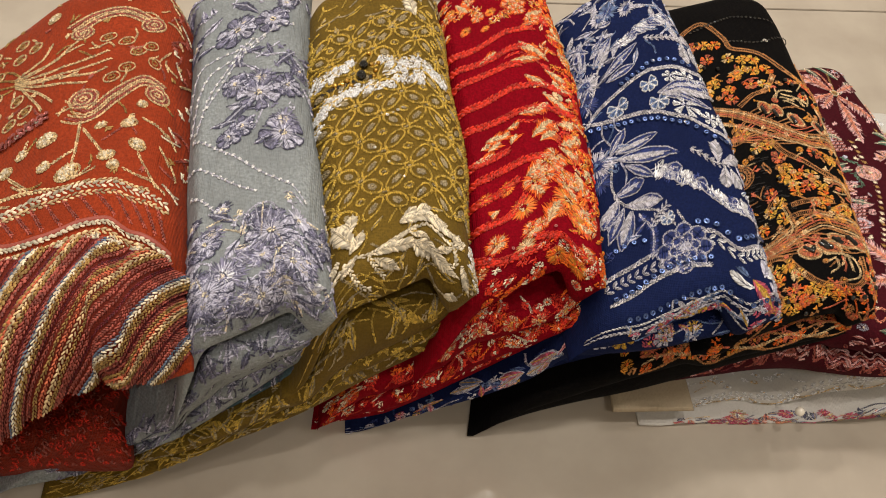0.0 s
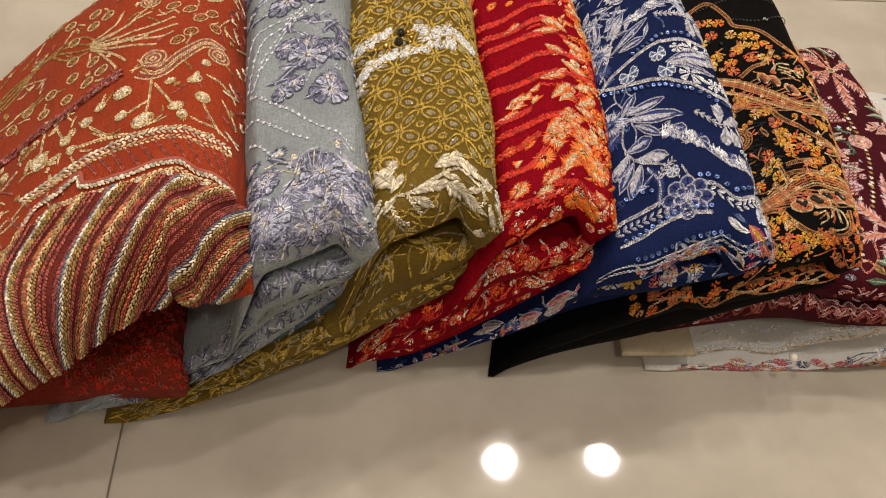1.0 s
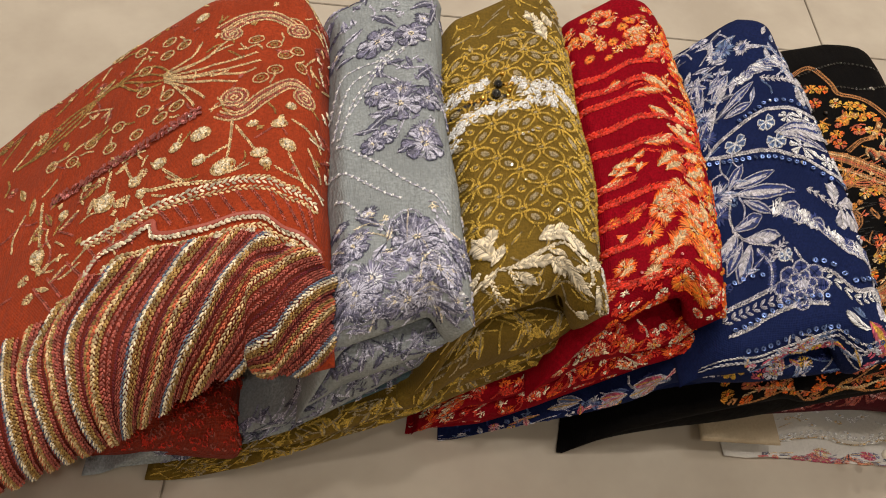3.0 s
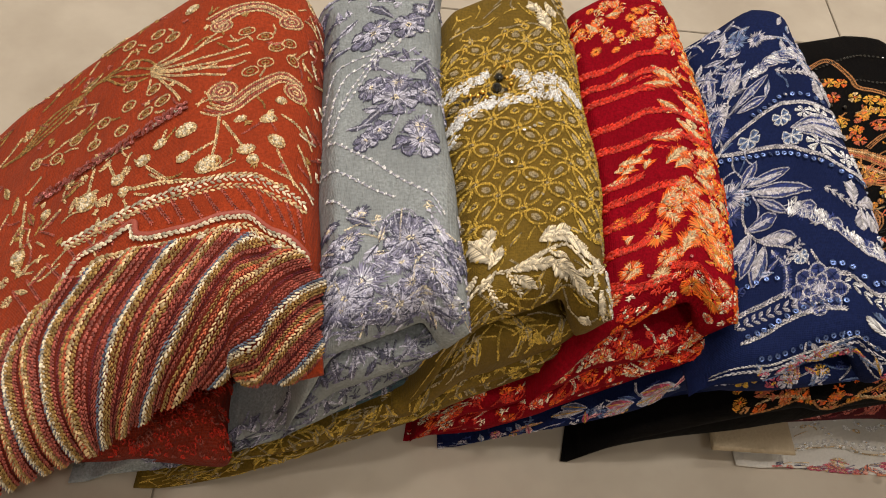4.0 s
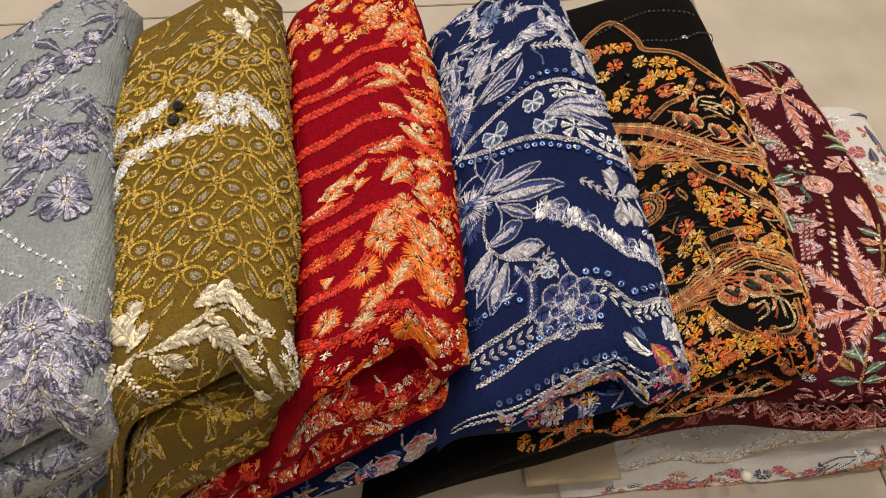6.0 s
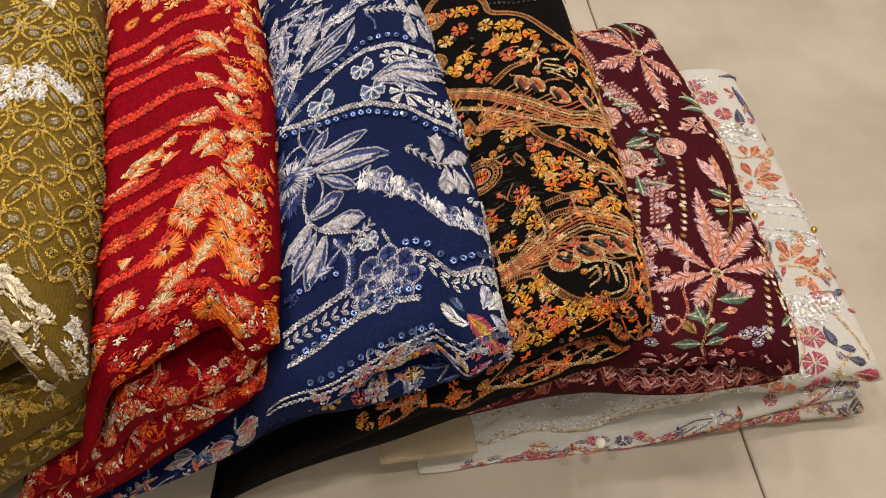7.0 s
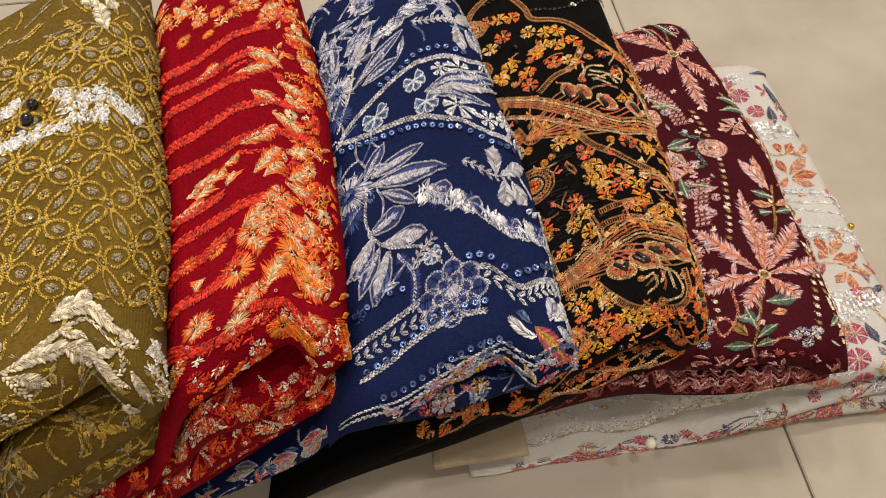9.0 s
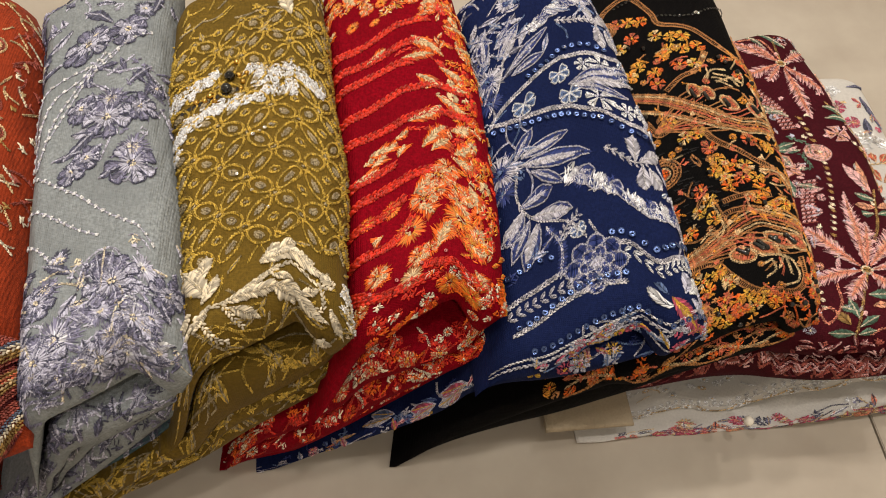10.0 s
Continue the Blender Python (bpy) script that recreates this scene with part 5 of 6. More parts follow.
# blue garment
def dress_blue(g):
    pal = [SILVER, NAVY_THREAD, PALE_LILAC, MID_BLUE, MOON, YELLOW, ROSE, WHITE_THREAD]
    f = g.fold
    for pts in (((109.2, 170.7), (95.4, 181.1), (75.4, 186.2), (54.4, 187.8), (31.1, 187.3), (16.1, 190.3)), ((105.7, 169.5), (76.2, 159.3), (52.4, 146.3), (20.0, 134.1)), ((57.1, 58.1), (35.6, 53.5), (3.4, 56.2)), ((117.8, 49.8), (101.7, 54.1), (85.9, 55.3)), ((117.8, 31.9), (94.3, 38.6), (72.0, 38.3), (57.2, 35.3))):
        s = Stitches(f)
        s.chain(pts, 1.6, 4, 0.9)
        s.chain(vec(pts) + np.array([0, 1.6]), 1.3, 0, 0.8)
        s.done("cord_line", g.empty, pal, "twisted silver-gold cord")
    sequins(g, ((106.9, 165.8), (75.5, 153.8), (53.4, 141.4), (21.6, 128.6)), SEQ_BLUE, 1.7, 4.6)
    sequins(g, ((80.7, 189.6), (65.6, 191.1), (50.5, 195.5), (30.3, 192.5)), SEQ_BLUE, 1.7, 4.6)
    sequins(g, ((58.3, 65.0), (37.0, 61.0), (3.7, 64.0)), SEQ_BLUE, 1.9, 5.0)
    sequins(g, ((114.5, 35.9), (91.7, 41.8), (71.8, 42.7), (56.7, 40.8)), SEQ_BLUE, 1.8, 4.8)
    sequins(g, ((113.8, 67.1), (100.1, 69.8), (91.4, 67.2)), SEQ_BLUE, 1.6, 4.8)
    sequins(g, ((53.2, 195.4), (55.5, 143.2), (48.7, 139.8)), SEQ_SILVER, 1.2, 30)
    def small_flower(c, r):
        s = Stitches(f)
        for k in range(5):
            t = 2.5 + k * 1.05
            d = np.array([math.cos(t), math.sin(t)])
            s.leaf(vec(c), vec(c) + d * r, r * 0.7, 3, None, 7, blunt=1.2)
        s.knots(c, r * 0.2, 4)
        s.done("embroidered_flower", g.empty, pal, "small open flower outlined in white")
    for c, r in (((87.3, 173.1), 7), ((62.2, 177.1), 6.5), ((59.7, 160.2), 6.5), ((75.4, 74.8), 4.5)):
        small_flower(c, r)
    def outlined(b, t, w, m=1, edge=0, bend=0.0):
        Stitches(f).leaf(b, t, w, m, None, edge, bend).leaf(b, vec(b) + (vec(t) - vec(b)) * 0.85, w * 0.4, 0, None, None, bend, 0.9, 0.8, 0.3).done("embroidered_leaf", g.empty, pal, "blue satin leaf edged with silver cord")
    for b, t, w in (((100.4, 138.8), (85.8, 153.8), 8), ((96.7, 137.8), (66.8, 137.8), 9), ((97.6, 133.1), (57.8, 116.6), 11), ((93.8, 125.6), (77.5, 106.8), 6), ((104.4, 107.4), (84.6, 108.8), 10), ((98.2, 97.1), (75.9, 89.9), 10), ((102.5, 103.2), (112.5, 86.2), 9), ((95.3, 91.4), (105.2, 66.9), 9), ((100.0, 97.0), (110.9, 74.4), 7), ((93.8, 216.4), (73.7, 237.0), 9), ((90.1, 203.0), (57.4, 218.0), 7), ((89.4, 198.6), (65.5, 199.7), 7), ((102.3, 219.0), (97.6, 248.7), 8), ((58.4, 166.4), (0.5, 184.9), 9), ((57.4, 164.9), (26.4, 157.9), 6), ((72.3, 106.4), (59.6, 105.6), 8)):
        outlined(b, t, w)
    for b, t, w in (((98.2, 97.9), (76.0, 88.5), 8), ((91.5, 212.1), (76.7, 228.9), 6), ((102.5, 105.0), (113.0, 90.4), 6), ((96.4, 92.1), (104.4, 71.8), 6), ((97.6, 133.1), (68.7, 118.8), 5), ((56.1, 164.4), (14.0, 170.2), 6), ((96.6, 138.7), (74.0, 136.0), 4)):
        Stitches(f).leaf(b, t, w, 0, 4, None, 0, 0.6, 0.8, 0.4).done("embroidered_leaf", g.empty, pal, "silver satin leaf")
    def garland(pts, n, w=9):
        p = spline(pts, 2.0)
        for k in range(n):
            c = p[int((k + 0.5) / n * (len(p) - 1))]
            nxt = p[min(len(p) - 1, int((k + 1.4) / n * (len(p) - 1)))]
            m = (7, 1)[k % 2]
            s = Stitches(f)
            way = math.degrees(math.atan2(*(nxt - c)[::-1]))
            s.clump(c, w * 0.5, m, 34, 4.5, way + 70)
            s.clump(c, w * 0.62, 0, 12, 4.0, way - 60)
            s.leaf(c, c + (nxt - c) + np.array([2, w * 0.5]), w * 0.5, m, None, 0)
            s.leaf(c, c + (nxt - c) - np.array([2, w * 0.6]), w * 0.5, m, None, 0)
            s.done("garland_leaf", g.empty, pal, "ragged white and blue leaf of a garland")
    garland(((75.7, 112.2), (60.2, 98.2), (44.2, 89.6), (27.3, 82.2), (3.7, 77.5)), 9, 10)
    garland(((68.7, 224.3), (56.4, 228.1), (43.5, 232.8), (24.9, 241.1)), 6, 8)
    def spray(pts, m=0):
        s = Stitches(f)
        s.chain(pts, 1.0, 4)
        p = spline(pts, 3.0)
        d, n = normals(p)
        for k, c in enumerate(p):
            for o in (-1, 1):
                s.leaf(c, c + d[k] * 2.6 + n[k] * o * 3.0, 1.6, m)
        s.done("embroidered_sprig", g.empty, pal)
    for pts in (((51.6, 117.9), (43.3, 115.0), (31.3, 114.4)), ((52.0, 219.3), (42.9, 216.4), (30.7, 216.2)), ((86.5, 73.9), (80.6, 80.4), (74.5, 83.4))):
        spray(pts)
    for b, t, w in (((37.1, 115.0), (34.8, 131.5), 9), ((34.2, 114.6), (16.2, 119.4), 9), ((32.9, 113.2), (33.8, 97.6), 10), ((28.8, 110.4), (21.3, 97.7), 10), ((30.7, 216.2), (31.1, 232.4), 8), ((29.3, 215.2), (8.8, 230.6), 9), ((29.8, 213.2), (29.8, 195.4), 9), ((23.2, 211.9), (18.1, 200.1), 8)):
        Stitches(f).leaf(b, t, w, 0, 4, None).done("embroidered_leaf", g.empty, pal, "ragged silver leaf")
    for c, r in (((35.8, 180.2), 7), ((44.0, 154.0), 8), ((31.2, 148.4), 6), ((19.3, 147.9), 6), ((46.0, 179.6), 5), ((25.2, 177.2), 5)):
        Stitches(f).bloom(c, r, 6, 7, 2, None, 0.4, fat=0.4).done("embroidered_star", g.empty, pal, "white star flower")
    s = Stitches(f)
    rose = vec((70.2, 51.3))
    for k in range(8):
        t = k * 2 * math.pi / 8 + 0.2
        d = np.array([math.cos(t), math.sin(t)])
        s.oval(rose + d * 10.5, 6.0, 5.0, math.degrees(t), 1, 0)
    for k in range(6):
        t = k * 2 * math.pi / 6
        d = np.array([math.cos(t), math.sin(t)])
        s.oval(rose + d * 5.0, 4.4, 3.4, math.degrees(t), 1, 4, lift=0.5)
    s.oval(rose, 3.2, 2.6, 0, 2, 0, lift=1.0)
    s.done("embroidered_rose", g.empty, pal, "large royal blue rose outlined in silver")
    def leaf_row(pts, step, ln, m=7):
        p = spline(pts, step)
        d, n = normals(p)
        for k, c in enumerate(p):
            s = Stitches(f)
            for o in (-1, 1):
                s.leaf(c, c + d[k] * ln * 0.8 + n[k] * o * ln * 0.75, ln * 0.55, m)
            s.done("border_leaf", g.empty, pal)
    leaf_row(((55.1, 52.3), (36.4, 49.1), (0.5, 53.8)), 4.6, 4.6)
    leaf_row(((118.7, 43.9), (100.2, 48.1), (82.2, 47.0)), 4.6, 4.4, 0)
    for b, t, w, m in (((27.9, 33.5), (20.2, 45.1), 10, 2), ((25.0, 33.0), (0.5, 46.9), 9, 7), ((37.2, 29.7), (48.4, 32.7), 9, 7), ((24.0, 30.2), (13.0, 22.0), 8, 2), ((38.6, 36.5), (42.6, 41.6), 6, 3), ((11.3, 38.9), (9.0, 28.7), 8, 2), ((37.6, 34.9), (20.5, 8.9), 12, 6), ((36.7, 32.1), (23.2, 13.5), 5, 5)):
        Stitches(f).leaf(b, t, w, m, 5 if m == 6 else None, None, 0, 0.6, 0.7, 0.3 if m == 5 else 0).done("embroidered_leaf", g.empty, pal)
    s = Stitches(f)
    for pts in (((104.4, 107.4), (95.3, 94.0), (79.3, 82.2), (71.6, 68.7)), ((91.8, 86.7), (85.6, 71.0), (88.2, 53.8)), ((100.4, 135.7), (104.6, 118.4), (103.7, 107.0)), ((107.4, 179.8), (95.9, 202.8), (91.2, 213.8)), ((68.2, 76.5), (65.2, 65.8)), ((83.2, 74.5), (78.6, 76.9), (72.6, 78.7))):
        s.chain(pts, 1.4, 4)
    s.band(((91.1, 85.1), (85.0, 70.7), (87.7, 54.6)), 5, 1)
    s.each("embroidered_stem", g.empty, pal)
    for c, r, m in (((103.2, 205.7), 13, 0), ((110.3, 136.6), 15, 0), ((69.4, 264.5), 11, 3), ((77.4, 261.4), 9, 0), ((55.2, 255.3), 9, 0), ((83.7, 288.0), 9, 2), ((105.2, 188.5), 9, 1), ((111.1, 122.5), 10, 1)):
        Stitches(f).daisy(c, r, m, None, 0.2, ragged=0.4).daisy(c, r * 0.55, 1, 3, 0.2).done("embroidered_flower", g.empty, pal, "silver and navy radiating flower")
    for k, slab in enumerate(g.lower):
        scatter(g, slab, 60, 0, 270, 1, 15, [SILVER, MID_BLUE, NAVY_THREAD], "lcb", 5.0, seed=50 + k)
        scatter(g, slab, 22, 40, 230, 1, 13, [YELLOW, PINK, ROSE], "fl", 5.0, seed=54 + k)
    s = Stitches(f)
    s.chain(((6, 22), (37, 16), (70, 9), (95, 10), (130, 12)), 2.0, 0, 0.9)
    s.chain(((6, 26), (37, 20), (70, 13), (95, 14), (130, 16)), 1.4, 4, 0.9)
    s.each("hem_cord", g.empty, pal, "twisted silver cord along the folded edge")
    sequins(g, ((20, 6), (120, 7), (240, 6)), SEQ_BLUE, 1.5, 5.0, slab=g.lower[0])
    hem = g.lower[1]
    for c, r, m, mid in (((108, 3), 6.5, 5, 6), ((97, 3.5), 6.5, 2, 5), ((85, 5), 6.5, 5, 6), ((62, 5), 5.5, 2, 6)):
        Stitches(hem, 0.5).bloom(c, r, 8, m, mid, None, 0.3, 0.9, 0.42).done("hem_flower", g.empty, pal, "small yellow or lilac daisy on the hem")
    for b, t, w, m in (((120, 5), (132, 12), 7, 6), ((120, 5), (134, 5), 7, 4), ((122, 4), (128, 0.8), 6, 6), ((136, 7), (150, 10), 8, 6), ((136, 7), (149, 4), 6, 2), ((160, 14), (172, 22), 8, 3), ((162, 12), (178, 14), 7, 4)):
        Stitches(hem, 0.5).leaf(b, t, w, m, 5, 2).done("hem_leaf", g.empty, pal, "rose and cream leaf on the hem")
    scatter(g, f, 30, 4, 110, 1, 16, [SILVER, MID_BLUE, SILVER], "lc", 4.0, seed=57)
    sequins(g, ((6, 20), (50, 19), (110, 20)), SEQ_BLUE, 1.6, 4.6)
    scatter(g, f, 46, 2, 112, 205, 275, [SILVER, PALE_LILAC, MID_BLUE, SILVER], "lcl", 5.5, seed=58, name="embroidered_leaf")
    scatter(g, f, 44, 70, 118, 195, 290, [SILVER, PALE_LILAC, SLATE, SILVER, NAVY_THREAD], "lllc", 6.5, seed=61, name="embroidered_leaf")
    scatter(g, f, 40, 86, 122, 60, 230, [SILVER, PALE_LILAC, MID_BLUE, NAVY_THREAD], "lcb", 5.5, seed=59, name="embroidered_leaf")
    scatter(g, f, 44, 0, 22, 30, 250, [SILVER, PALE_LILAC, WHITE_THREAD, MID_BLUE], "lcl", 4.2, seed=158, name="embroidered_leaf")
    scatter(g, f, 34, 8, 110, 2, 12, [SILVER, PALE_LILAC, YELLOW, ROSE], "lbf", 4.2, seed=159, name="front_embroidery")


dress_blue(blue)


# black garment
def dress_black(g):
    pal = [BRONZE, AMBER, ORANGE_THREAD, SALMON, YELLOW, BLACK_THREAD, PALE_GOLD]
    f = g.fold
    s = Stitches(f)
    for pts in (((115.9, 255.8), (109.7, 275.7), (100.9, 287.0), (85.6, 291.0), (74.2, 270.1), (71.1, 255.5), (51.5, 245.3), (35.3, 224.4), (20.9, 205.8), (16.0, 185.5)), ((49.1, 222.3), (60.7, 202.6), (72.9, 198.3), (84.3, 191.3)), ((95.7, 57.8), (80.7, 55.3), (70.9, 42.7), (56.5, 28.2), (39.7, 25.6), (29.6, 37.4), (30.5, 51.5)), ((102.9, 169.9), (95.4, 156.7), (81.0, 162.6), (70.6, 152.1), (60.8, 137.3), (34.9, 118.9)), ((66.9, 92.4), (57.4, 94.5), (38.4, 97.2)), ((69.9, 80.2), (63.9, 84.9), (45.9, 84.5), (27.4, 73.1))):
        s.ladder(pts, 3.2, 0, 0)
    s.each("ladder_cord", g.empty, pal, "copper ladder-stitched outline")
    s = Stitches(f)
    for pts, spread in ((((112.9, 198.3), (90.7, 186.5), (69.0, 167.9), (50.4, 153.7), (20.3, 152.4)), (-5, -2.5, 0, 2.5, 5)), (((113.3, 185.8), (96.8, 177.1), (70.1, 157.9), (51.4, 147.5), (20.0, 147.1)), (-1.2, 1.2)), (((96.3, 62.6), (77.3, 66.2), (60.2, 74.8), (44.1, 80.1), (21.7, 71.2)), (-7.5, -5, -2.5, 0, 2.5, 5, 7.5)), (((73.2, 95.8), (68.1, 74.8), (74.6, 66.2)), (-1.5, 1.5)), (((41.2, 116.6), (28.6, 113.6), (19.4, 105.1)), (-3, 0, 3)), (((25.6, 187.2), (17.8, 172.2), (19.2, 142.9)), (-1.5, 1.5))):
        for k, o in enumerate(spread):
            p = spline(pts, 5)
            d, n = normals(p)
            s.chain(p + n * o * np.linspace(0.6, 1.1, len(p))[:, None], 1.3, (0, 6, 0, 3)[k % 4], 0.8)
    s.each("vine_cord", g.empty, pal, "copper and gold chain-stitched vine bands")
    for c, r, t in (((67.7, 184.5), 6, 70), ((58.9, 180.6), 6, 70), ((47.3, 171.6), 7, 60), ((31.1, 165.5), 7, 60), ((62.7, 53.8), 8, 20), ((50.0, 56.6), 8, 30), ((40.7, 63.5), 8, 30), ((30.7, 61.9), 8, 40), ((14.8, 61.0), 6, 60)):
        s = Stitches(f)
        s.oval(c, r, r * 0.6, t, None, 6).oval(c, r * 0.82, r * 0.45, t, 3, 0)
        s.done("paisley_lobe", g.empty, pal)
    for c, r in (((99.8, 127.7), 12), ((109.2, 264.7), 9), ((113.4, 226.2), 9), ((93.1, 23.8), 10)):
        s = Stitches(f)
        s.oval(c, r * 0.45, r * 0.38, 0, 2, 6)
        for q in (0.66, 0.86, 1.04):
            s.oval(c, r * q, r * q * 0.9, 0, None, 0)
        s.daisy(c, r * 0.82, 0, None, 0.75, 26, 0.05)
        s.done("round_medallion", g.empty, pal, "copper ringed medallion with an orange heart")
    def flower(c, r, m):
        Stitches(f).bloom(c, r, 5, m, 4 if m[0] != 4 else 2, None, rnd.uniform(0, 6), 0.7, 0.5).clump(c, r, m, 8, 2.4).done("embroidered_flower", g.empty, pal)
    warm = ((4, 1), (1, 2), (3, 2), (4, 6), (1, 4))
    spots = ((91.9, 266.6), (83.6, 263.4), (92.4, 249.8), (77.2, 245.6), (67.4, 240.0), (63.5, 226.1), (77.6, 224.1), (69.8, 210.4), (60.4, 209.4), (94.2, 220.9), (101.6, 214.4), (85.9, 210.9), (87.6, 200.1), (101.3, 242.6), (71.9, 229.4), (59.6, 238.5), (52.6, 227.7), (98.0, 268.0))
    for k, c in enumerate(spots):
        flower(c, 5.0, warm[k % 5])
    spots = ((105.2, 162.1), (81.4, 148.3), (73.0, 149.6), (67.7, 135.8), (64.5, 125.5), (57.1, 118.5), (49.1, 118.1), (67.6, 116.9), (52.5, 107.8), (44.3, 109.0), (61.0, 103.2), (82.0, 91.1), (74.2, 83.5), (98.0, 98.8), (74.6, 96.0), (46.5, 93.9), (38.8, 87.3), (89.3, 162.8), (43.4, 139.6), (30.5, 133.9), (89.3, 79.8), (104.8, 153.4), (30.0, 89.5), (79.1, 105.5), (63.1, 112.4), (43.3, 100.5))
    for k, c in enumerate(spots):
        flower(c, 4.7, warm[(k * 2 + 1) % 5])
    spots = ((78.3, 48.3), (72.2, 40.0), (85.0, 40.4), (63.7, 27.1), (89.2, 30.2), (79.2, 22.9), (58.2, 18.9), (95.6, 19.3), (74.4, 14.2), (67.1, 18.1), (84.0, 17.1), (88.1, 47.9), (68.5, 25.7), (54.0, 22.5), (75.7, 30.7), (103.8, 20.8))
    for k, c in enumerate(spots):
        flower(c, 4.7, warm[(k * 3) % 5])
    for c in ((27.5, 37.2), (24.5, 27.3), (30.1, 19.2), (41.5, 21.2), (19.5, 43.1), (48.0, 21.9), (39.6, 215.1), (34.9, 197.7), (25.0, 189.5), (28.1, 210.7)):
        flower(c, 3.6, (2, 3))
    s = Stitches(f)
    for pts in (((52.1, 45.3), (47.1, 47.4), (46.4, 40.2), (51.4, 36.7)), ((43.8, 41.9), (40.6, 51.7), (37.9, 39.5)), ((52.9, 51.1), (38.3, 50.7), (33.4, 38.2), (42.0, 29.6)), ((50.6, 198.6), (41.6, 196.6), (36.9, 187.2)), ((57.7, 193.6), (49.8, 203.0), (42.0, 203.5)), ((32.9, 189.4), (38.7, 195.7)), ((84.8, 71.6), (79.0, 74.4), (71.8, 67.8)), ((95.2, 77.6), (85.7, 84.6)), ((95.7, 65.8), (97.3, 82.1))):
        s.chain(pts, 1.4, 6)
    s.each("embroidered_scroll", g.empty, pal)
    s = Stitches(f)
    for root, lift, lobes in (((98, 160), 6, ((68, 184), (59, 181), (47, 172), (31, 166), (20, 160))), ((95, 60), 14, ((63, 54), (50, 57), (41, 64), (31, 62), (20, 58)))):
        for k, tip in enumerate(lobes):
            r0, t0 = vec(root), vec(tip)
            for o in (-1.6, 1.6):
                way = r0 * 0.45 + t0 * 0.55 + np.array([0, lift + o - 4.5 * k])
                s.chain([r0 + (0, o * 0.4), way, t0 + (2.0, o * 1.3)], 1.0, 3 if k % 2 else 0, 0.7)
    s.each("vine_cord", g.empty, pal, "copper strands fanning into lobes")
    s = Stitches(f)
    for k in range(150):
        q = vec((97.0, 110.8)) + np.array([rnd.uniform(-32, 30), rnd.uniform(-30, 36)])
        s.chain([q - (1.5, 0.3), q + (1.5, -0.3)], 0.9, 5)
    s.done("black_seeding", g.empty, pal, kind="stuff")
    for c in ((96.3, 268.8), (87.4, 236.7), (96.7, 240.9), (42.6, 215.9), (39.8, 210.1), (34.4, 199.9), (24.5, 191.8), (17.7, 181.0), (85.2, 144.4), (71.0, 116.6), (84.8, 104.4), (43.6, 90.4), (44.6, 138.9), (20.7, 35.8), (19.0, 29.7), (30.8, 20.8), (38.2, 17.8), (80.3, 22.6), (65.7, 8.0), (102.5, 175.1), (37.5, 66.8), (60.0, 56.1), (48.8, 55.8), (43.2, 64.0)):
        bead(g, c, 1.7, BLACK_BEAD)
    for c, t in (((69.4, 181.8), 10), ((61.4, 177.1), 10), ((49.4, 170.9), 15), ((31.1, 165.5), 20), ((43.8, 62.8), 50), ((35.1, 63.8), 30), ((52.9, 57.7), 50), ((63.1, 55.9), 60), ((51.0, 59.0), 40)):
        bead(g, c, 1.5, BLACK_BEAD, "bugle_bead", 5.0, t)
    sequins(g, ((96.6, 284.3), (56.9, 291.8), (31.1, 285.8)), BLACK_BEAD, 1.0, 3.0)
    sequins(g, ((70.1, 263.6), (46.7, 260.3), (7.9, 280.7)), BLACK_BEAD, 1.0, 3.0)
    sequins(g, ((43.8, 262.0), (42.7, 261.1)), SEQ_SILVER, 1.3, 3.0)
    for k, slab in enumerate(g.lower):
        if k == 1:
            hem = Stitches(slab)
            for b0, m in ((2, 0), (6, 6), (10, 0), (14, 3), (18, 0)):
                hem.chain([(x, b0 + 2.0 * math.sin(x * 0.16 + b0)) for x in range(0, 140, 6)], 1.4, m, 0.8)
            hem.each("hem_vine", g.empty, pal, "copper chain-stitched vine along the hem")
            scatter(g, slab, 80, 0, 150, 2, 20, [BRONZE, SALMON, AMBER, ORANGE_THREAD], "fbf", 3.6, seed=60 + k)
    scatter(g, f, 240, 4, 112, 28, 232, [BRONZE, PALE_GOLD, SALMON, BRONZE, AMBER], "ccbf", 3.0, seed=64, name="embroidered_scroll")
    scatter(g, f, 110, 1, 34, 30, 250, [BRONZE, SALMON, AMBER, BRONZE], "ccb", 2.8, seed=65, name="embroidered_scroll")
    scatter(g, f, 60, 4, 118, 2, 30, [AMBER, ORANGE_THREAD, SALMON, BRONZE], "fbc", 4.2, seed=66, name="front_embroidery")


dress_black(black)


